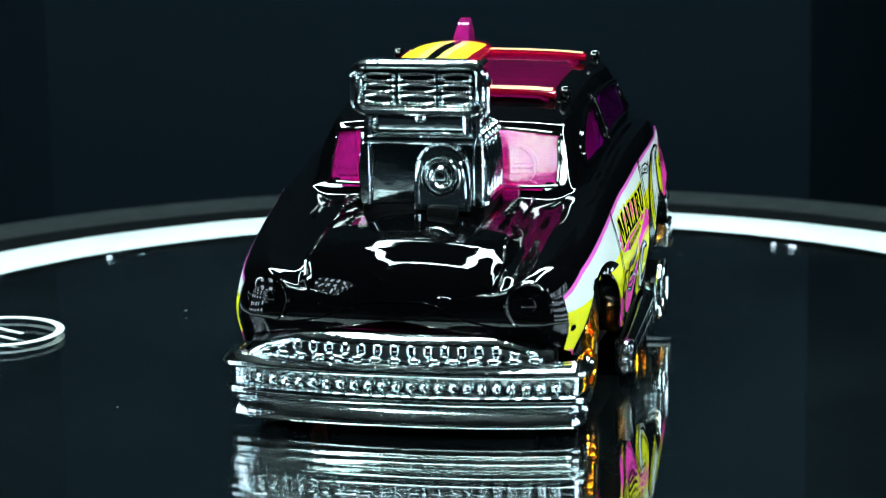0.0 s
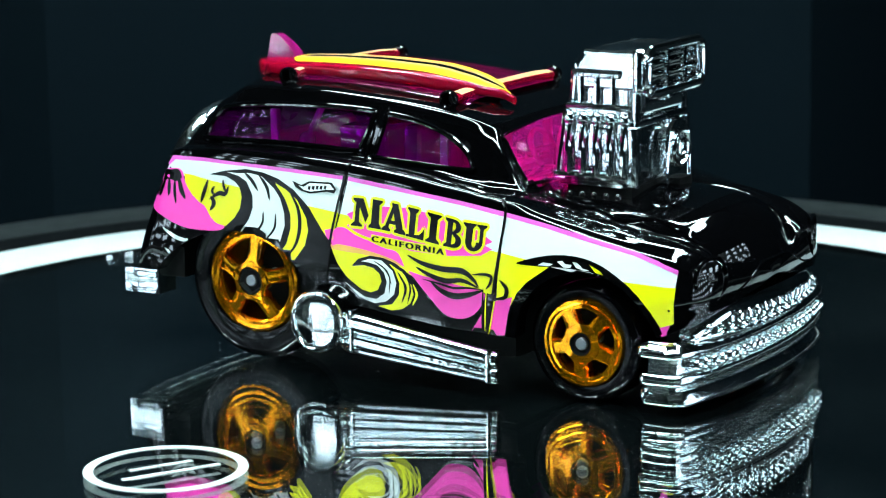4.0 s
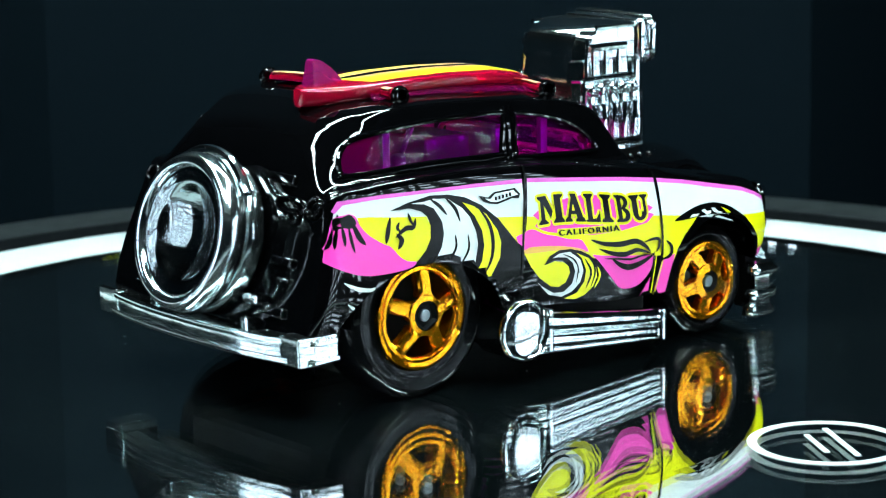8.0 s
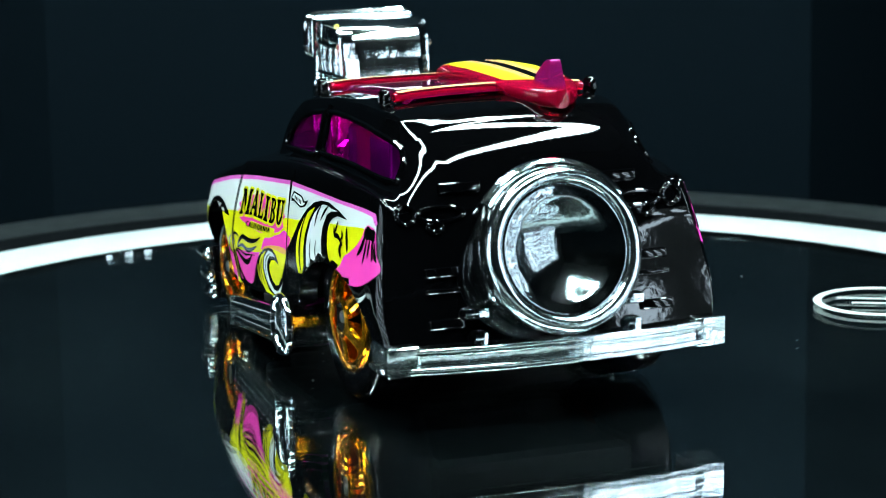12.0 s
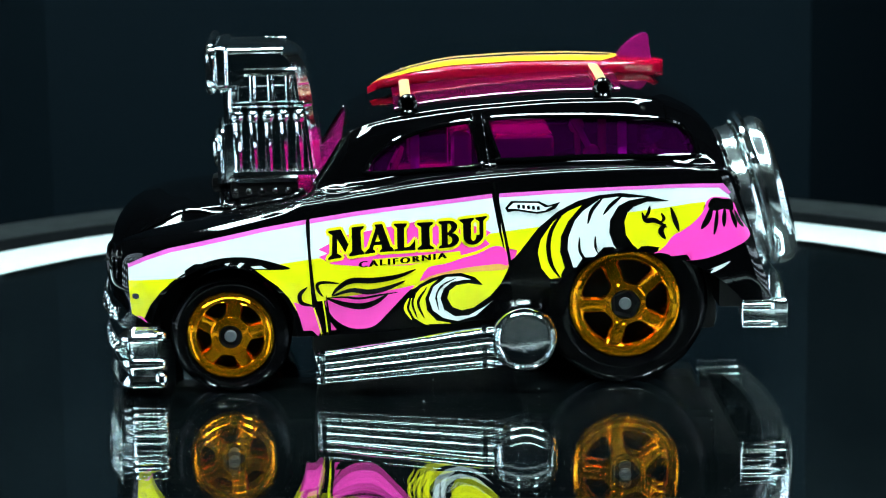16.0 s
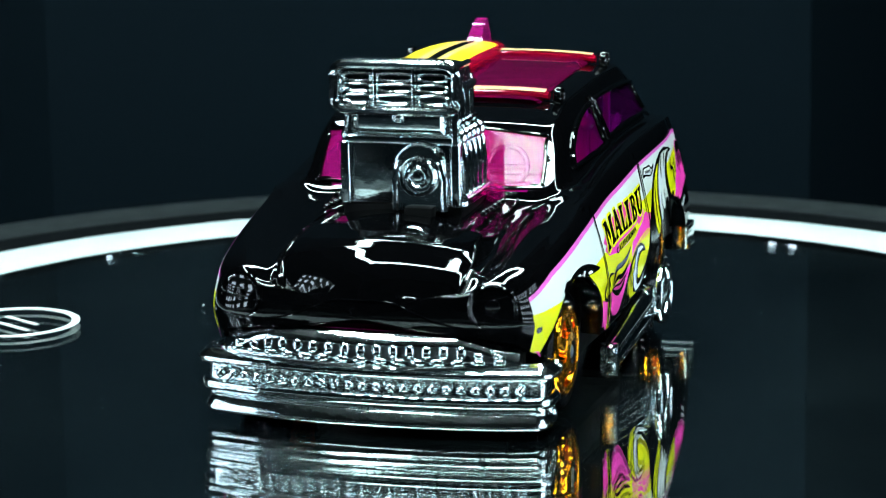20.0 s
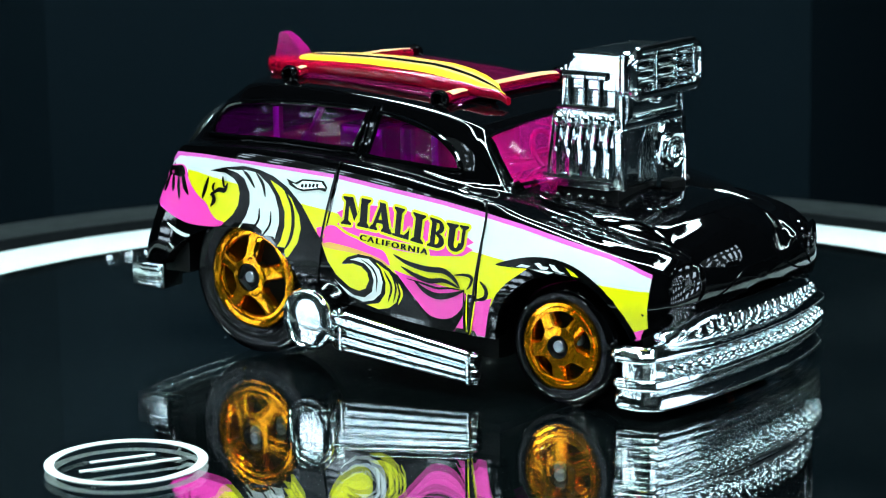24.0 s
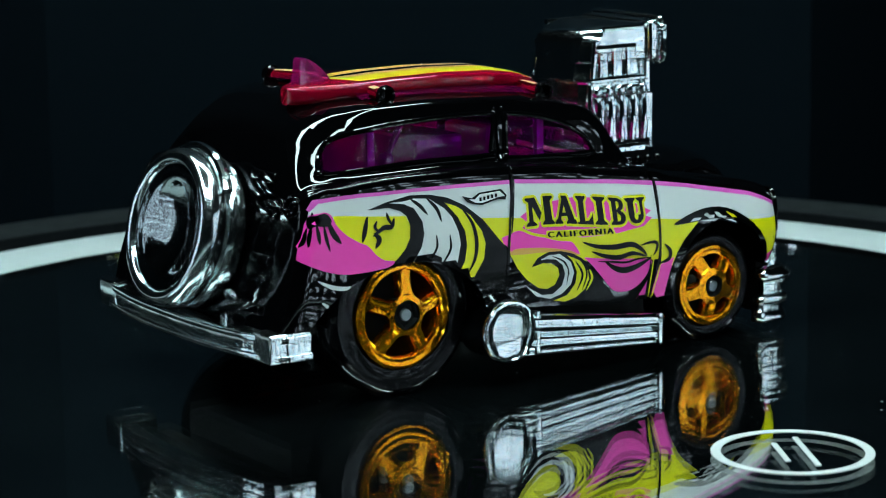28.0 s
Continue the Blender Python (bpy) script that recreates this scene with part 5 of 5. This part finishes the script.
def front_bumper(car):
    core = part("front_bumper", swept_bar(rounded(-0.45, 1.0, 5.9, 0.3), -26.6, 1.5, 13.3, -22.2, 1.3), CHROME, car, "wide chrome front bumper with a toothed grille", 40)
    for z0, z1, d, k, half in ((0.75, 2.2, 0.5, 1, 12.7), (2.35, 3.4, 0.32, 0, 13.1), (4.65, 5.8, 0.45, 1, 13.2)):
        bm = swept_bar(wedge(d, z0, z1) if k else rounded(d, z0, z1, 0.45), -26.6, 1.5, half, -21.95, 1.3)
        far = max(v.co.x for v in bm.verts)
        for s in (-1, 1):
            bmesh.ops.create_uvsphere(bm, u_segments=12, v_segments=8, radius=1, matrix=Matrix.Translation((s * (far - 0.75), -21.95, (z0 + z1) / 2)) @ Matrix.Diagonal((0.8, 0.62, (z1 - z0) * 0.5, 1)))
        part("bumper_bar", bm, CHROME, core, "", 60)
    for x in np.linspace(-12.2, 12.2, 23):
        bm = bmesh.new()
        y = bow(x, -26.75, 1.5, 13.3)
        bmesh.ops.create_uvsphere(bm, u_segments=10, v_segments=8, radius=1, matrix=Matrix.Translation((x, y, 4.02)) @ Matrix.Diagonal((0.42, 0.55, 0.46, 1)))
        part("bead", bm, CHROME, core)
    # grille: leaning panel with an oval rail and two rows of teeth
    # panel colour holds the shade of the deep gaps between teeth
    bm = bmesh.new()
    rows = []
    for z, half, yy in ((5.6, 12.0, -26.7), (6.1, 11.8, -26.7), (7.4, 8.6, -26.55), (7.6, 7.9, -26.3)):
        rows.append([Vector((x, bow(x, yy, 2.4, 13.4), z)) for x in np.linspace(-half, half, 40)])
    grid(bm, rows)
    gr = part("grille", bm, GRILLESHADE, car, "grille with chrome teeth, recess shade put into its colour")
    bm = bmesh.new()
    rows = []
    for x in np.linspace(-12, 12, 60):
        y, z = bow(x, -27.2, 2.6, 13.4), 7.55 - 1.5 * max(0, (abs(x) - 7.6) / 4.4) ** 1.2
        rows.append([Vector((x, y + dy, z + dz)) for dy, dz in ((0.3, -0.3), (0.0, -0.32), (-0.12, -0.2), (-0.08, -0.06), (0.42, 0.62), (0.6, 0.72), (1.2, 0.72), (1.2, -0.3))])
    vs = grid(bm, rows, True)
    bm.faces.new(vs[0])
    bm.faces.new(vs[-1])
    part("grille_rail", bm, CHROME, gr)
    bm = bmesh.new()
    tube(bm, [(x, bow(x, -27.25, 2.9, 13.4), 6.0) for x in np.linspace(-12, 12, 50)], 0.25, False, 10)
    part("grille_rail", bm, CHROME, gr)
    for i, x in enumerate(np.linspace(-10.4, 10.4, 17)):
        bm = bmesh.new()
        y = bow(x, -27.15, 2.6, 13.4)
        top = 7.35 if abs(x) < 8.4 else 6.9
        bmesh.ops.create_uvsphere(bm, u_segments=12, v_segments=8, radius=1, matrix=Matrix.Translation((x, y, (6.5 + top) / 2)) @ Matrix.Diagonal((0.46, 0.42, (top - 6.3) * 0.55, 1)))
        part("tooth", bm, CHROME, gr)
    for i, x in enumerate(np.linspace(-10.6, 10.6, 15)):
        bm = bmesh.new()
        y = bow(x, -27.35, 2.7, 13.4)
        bmesh.ops.create_uvsphere(bm, u_segments=10, v_segments=8, radius=1, matrix=Matrix.Translation((x, y + 0.05, 6.2)) @ Matrix.Diagonal((0.60, 0.42, 0.34, 1)))
        part("grille_bead", bm, CHROME, gr)


def rear_bumper(car):
    def flip(bm):
        for v in bm.verts:
            v.co.y = -v.co.y
        return bm
    core = part("rear_bumper", flip(swept_bar(rounded(0.45, 5.2, 6.75, 0.2), -30.0, 1.4, 13.2, -25.8, 0.9)), CHROME, car, "chrome rear bumper below the spare wheel", 40)
    part("bumper_edge", flip(swept_bar(rounded(0.75, 4.95, 5.5, 0.16), -30.0, 1.4, 13.2, -25.8, 0.9)), CHROME, core)
    part("bumper_edge", flip(swept_bar(rounded(0.6, 6.35, 6.95, 0.16), -30.0, 1.4, 13.2, -25.8, 0.9)), CHROME, core)
    for s in (-1, 1):
        bm = bmesh.new()
        box(bm, s * 13.0 - 1.3, s * 13.0 + 1.35, 25.7, 29.5, 4.85, 7.2, 0.22, 3)
        part("overrider", bm, CHROME, core, "chrome bumper end block")
        bm = bmesh.new()
        box(bm, s * 6.5 - 0.55, s * 6.5 + 0.55, 27.4, 29.2, 6.6, 7.7, 0.25)
        part("lug", bm, CHROME, core, "chrome spare wheel lug")
        bm = bmesh.new()
        box(bm, min(s * 5.6, s * 7.6), max(s * 5.6, s * 7.6), 26.8, 28.6, 8.7, 9.5, 0.25)
        part("lug", bm, CHROME, core, "chrome spare wheel lug")


def spare(car):
    m = Matrix.Translation((0, 27.65, 13.25)) @ Matrix.Rotation(radians(-90 + 14.5), 4, "X")
    R = 6.5
    bm = bmesh.new()
    revolve(bm, [(R - 0.9, 1.0), (R - 0.2, 1.1), (R, 1.3), (R + 0.05, 2.0), (R + 0.02, 2.5), (R - 0.12, 2.9), (R - 0.38, 3.2), (R - 0.7, 3.3), (R - 1.0, 3.22), (R - 1.2, 3.0), (R - 1.28, 2.75)], m, 80)
    sp = part("spare_wheel", bm, SATIN, car, "chrome spare wheel cover on the tailgate", 50)
    # the dark that the face reflects is put into its chrome colour
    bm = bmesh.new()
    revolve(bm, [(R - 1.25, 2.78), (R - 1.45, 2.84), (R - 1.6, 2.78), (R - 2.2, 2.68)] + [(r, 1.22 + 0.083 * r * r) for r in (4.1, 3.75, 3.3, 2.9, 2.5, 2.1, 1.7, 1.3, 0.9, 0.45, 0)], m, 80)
    part("cover_face", bm, DARKCHROME, sp, "dished chrome cover face, dark reflection put into its colour", 40)
    bm = bmesh.new()
    tube(bm, [m @ Vector(((R + 0.3) * math.cos(a), (R + 0.3) * math.sin(a), 1.2)) for a in np.linspace(radians(215), radians(325), 25)], 0.5, False, 10)
    part("cradle", bm, CHROME, sp, "chrome cradle under the cover")
    bm = bmesh.new()
    revolve(bm, [(R - 1.6, -1.0), (R - 0.4, -0.9), (R - 0.15, -0.6), (R - 0.15, 0.4), (R - 0.3, 0.7), (R - 0.7, 0.8), (R - 0.7, 1.2)], m, 64)
    part("carrier", bm, SATIN, sp, "chrome spare wheel carrier")
    bm = bmesh.new()
    box(bm, -3.0, 3.0, 25.0, 28.4, 9.5, 18.0, 0.6)
    part("mount", bm, HUBBLACK, sp, "black mount behind the cover")


def board_line(y):
    """Middle height, half width and half thickness of the board along the car."""
    k = (y + 4.6) / 25.8
    z = np.interp(y, [-4.6, -3.5, -1, 3, 8, 13, 17, 21.2], [22.7, 23.3, 23.95, 24.5, 24.75, 24.75, 24.6, 24.35])
    w = 3.55 * max(0.02, 1 - abs(2 * k - 1.06) ** 3.0) ** 0.62 if k < 0.53 else 3.55 * max(0.03, 1 - ((k - 0.53) / 0.47) ** 3.0) ** 0.5
    t = 0.75 * min(1, 0.35 + 2.8 * k, 0.8 + 2.8 * (1.0 - k))
    return float(z), float(w), float(t)


def roof_rack(car, skin):
    # tinted roof insert between the bars
    bm = bmesh.new()
    rows = []
    for y in np.linspace(-2.4, 16.4, 20):
        row = [skin.above(x, y, 0.42 if abs(x) < 7.5 else 0.05) for x in np.linspace(-7.7, 7.7, 24)]
        rows.append(row)
    grid(bm, rows)
    panel = part("roof_insert", bm, ROOFTINT, car, "clear wine-red plastic roof insert", 60, (0, 0, 1))
    for y in (-1.3, 14.8):
        bm = bmesh.new()
        tube(bm, [skin.above(x, y, 0.5) for x in np.linspace(-8.2, 8.2, 15)], 0.5, False, 10, 0.8)
        bar = part("roof_bar", bm, BOARDRED, panel, "red plastic roof bar with a tan top")
        bm = bmesh.new()
        rows = [[skin.above(x, y + dy, 0.98 - 0.5 * dy * dy) for dy in (-0.42, -0.2, 0, 0.2, 0.42)] for x in np.linspace(-7.9, 7.9, 15)]
        grid(bm, rows)
        part("bar_top", bm, TAN, panel, "tan printed bar top", 60)
        for s in (-1, 1):
            c = skin.above(s * 8.7, y, 0)
            bm = bmesh.new()
            mm = Matrix.Translation(c + Vector((s * 0.35, 0, 0.55))) @ Matrix.Rotation(radians(90), 4, "Y")
            revolve(bm, [(0.66 + 0.2 * math.cos(a), 0.34 * math.sin(a)) for a in np.linspace(0, 2 * math.pi, 9)[:-1]], mm, 24, True)
            revolve(bm, [(0, -s * 0.3), (0.6, -s * 0.3)], mm, 20)
            box(bm, c.x - 0.35, c.x + 0.45, c.y - 0.4, c.y + 0.4, c.z - 0.7, c.z + 0.1, 0.15)
            part("rack_foot", bm, BLACK, panel, "gloss black rack foot")
    # the board
    cx = -3.75
    bm = bmesh.new()
    rows = []
    ys = np.concatenate([np.linspace(-4.6, -3, 8), np.linspace(-2.6, 19.5, 30), np.linspace(19.9, 21.2, 6)])
    for y in ys:
        z, w, t = board_line(y)
        rows.append([Vector((cx + w * math.copysign(abs(math.cos(a)) ** 0.6, math.cos(a)), y, z + t * (1.0 if math.sin(a) > 0 else 1.5) * math.copysign(abs(math.sin(a)) ** 0.7, math.sin(a)))) for a in np.linspace(0, 2 * math.pi, 37)[:-1]])
    vs = grid(bm, rows, True)
    bm.faces.new(vs[0])
    bm.faces.new(vs[-1])
    board = part("surfboard", bm, BOARDRED, car, "clear red plastic surfboard with a yellow striped deck", 50)

    def deck(y, f, lift):
        z, w, t = board_line(y)
        c = abs(f) ** (1 / 0.6)
        return Vector((cx + w * f, y, z + t * math.sqrt(1 - c * c) ** 0.7 + lift))

    def stripe(name, f0, f1, y0, y1, lift, mat, label, n=6, ends=True):
        bm = bmesh.new()
        rows = []
        for y in np.linspace(y0, y1, 40):
            k = (y - y0) / (y1 - y0)
            g = min(1.0, (min(k, 1 - k) * 14 + 0.02) ** 0.5) if ends else 1.0
            m = (f0 + f1) / 2
            rows.append([deck(y, m + (f - m) * g, lift) for f in np.linspace(f0, f1, n)])
        grid(bm, rows)
        part(name, bm, mat, board, label, 60)

    stripe("deck_print", -0.84, 0.84, -4.3, 17.3, 0.03, DECKYELLOW, "yellow printed deck", 14)
    for f0, f1, mat, lab in ((-0.13, 0.13, INK, "black centre stripe"), (-0.36, -0.17, TAN, "peach stripe"), (0.17, 0.36, TAN, "peach stripe")):
        stripe("deck_stripe", f0, f1, -3.9, 17.0, 0.06, mat, lab)
    # fin
    bm = bmesh.new()
    prof = [(16.9, 24.8), (17.6, 25.9), (18.5, 26.75), (19.3, 27.2), (19.9, 27.15), (20.0, 26.2), (20.2, 24.8)]
    pts = spline(prof, 4)
    for x in (-0.85, 0.85):
        vv = [bm.verts.new((cx + x * (1 - 0.45 * max(0, (p[1] - 24.8) / 2.3)), p[0], p[1])) for p in pts]
        bm.faces.new(vv)
    bm.verts.ensure_lookup_table()
    n = len(pts)
    for k in range(n):
        j = (k + 1) % n
        bm.faces.new((bm.verts[k], bm.verts[j], bm.verts[n + j], bm.verts[n + k]))
    part("fin", bm, FINPINK, board, "clear pink plastic fin", 40)


def side_pipes(car):
    for s in (-1, 1):
        m = Matrix.Translation((s * 12.5, 7.7, 4.75)) @ Matrix.Rotation(radians(90 * s), 4, "Y")
        bm = bmesh.new()
        revolve(bm, [(2.5, 0), (2.55, 3.1), (2.68, 3.3), (2.68, 3.6), (2.55, 3.82), (2.38, 3.86), (2.25, 3.72), (2.16, 3.45), (1.9, 3.32), (1.3, 3.2), (0.7, 3.14), (0, 3.12)], m, 48)
        can = part("exhaust_can", bm, POLISHED, car, "round chrome exhaust can with a dished end", 35)
        for ra, rb, za, zb in ((0.98, 0.70, 5.0, 3.2), (0.80, 0.60, 3.35, 1.95), (0.30, 0.26, 2.5, 1.35)):
            bm = bmesh.new()
            ts = (0.0, 0.06, 0.12, 0.4, 0.7, 0.94, 0.985, 1.0)
            pts = [(s * (14.5 if t < 0.05 else 15.1), 6.0 - 15.2 * t, za + (zb - za) * t) for t in ts]
            tube(bm, pts, [(ra + (rb - ra) * t) * (0.8 if t == 1 else 1) for t in ts], False, 14)
            part("side_pipe", bm, POLISHED, can, "chrome side pipe tapering to the front", 50)
        for t, z0, z1 in ((0.10, 2.3, 6.0), (0.965, 1.2, 4.0)):
            y = 6.0 - 15.2 * t
            bm = bmesh.new()
            box(bm, s * 15.1 - 0.8, s * 15.1 + 0.8, y - 0.25, y + 0.25, z0, z1, 0.2)
            part("pipe_clamp", bm, CHROME, can)


def panel_lamp(name, at, turn, PANEL_W, PANEL_N):
    """A standing LED panel: dark board with rows of bright round diodes."""
    top = tagged(new(name), "standing LED panel lamp with rows of small bright diodes", "lamp", "panel lamps")
    top.matrix_basis = Matrix.Translation(Vector(at) * MM) @ Matrix.Rotation(radians(turn), 4, "Z")
    bm = bmesh.new()
    box(bm, -PANEL_W / 2 - 6, PANEL_W / 2 + 6, 1.5, 8, -PANEL_H / 2 - 6, PANEL_H / 2 + 6, 1.5)
    part("panel", bm, HOUSING, top, "dark lamp board")
    first = None
    for i in range(PANEL_N[0]):
        for j in range(PANEL_N[1]):
            x = (i / (PANEL_N[0] - 1) - 0.5) * PANEL_W
            z = (j / (PANEL_N[1] - 1) - 0.5) * PANEL_H
            m = Matrix.Translation(Vector((x, 0, z)) * MM)
            if first is None:
                bm = bmesh.new()
                box(bm, -DIODE, DIODE, 0, 1.4, -DIODE, DIODE)
                first = part("diode", bm, PANELGLOW, top, "", 0)
                first.matrix_basis = m
            else:
                again(first, top, m)
    bm = bmesh.new()
    tube(bm, [(0, 5, -PANEL_H / 2 - 5), (0, 5, -at[2] - 31)], 4)
    box(bm, -30, 30, -20, 30, -at[2] - 32, -at[2] - 28, 1)
    part("stand", bm, HOUSING, top)


FINPINK = tinted("pink_fin_plastic", (0.72, 0.05, 0.46), (0.52, 0.012, 0.22), 0.32)
PANEL_H, DIODE = 88, 2.4
panel_lamp("panel_lamp", (128, -62, 26), -116, 100, (9, 9))
panel_lamp("panel_lamp", (-133, -52, 26), 111, 66, (6, 9))
car = build_car()


def motions():
    steps = [k * 0.5 for k in range(57)]
    spin = lambda t: Matrix.Rotation(radians(TURN * (t - 0.85)), 4, "Z")
    walk(plate, [(t, spin(t)) for t in steps])
    seat = Matrix.Translation((CAR_AT[0] * MM, CAR_AT[1] * MM, 0)) @ Matrix.Rotation(radians(3.125), 4, "Z")
    walk(car, [(t, spin(t) @ seat) for t in steps])


motions()
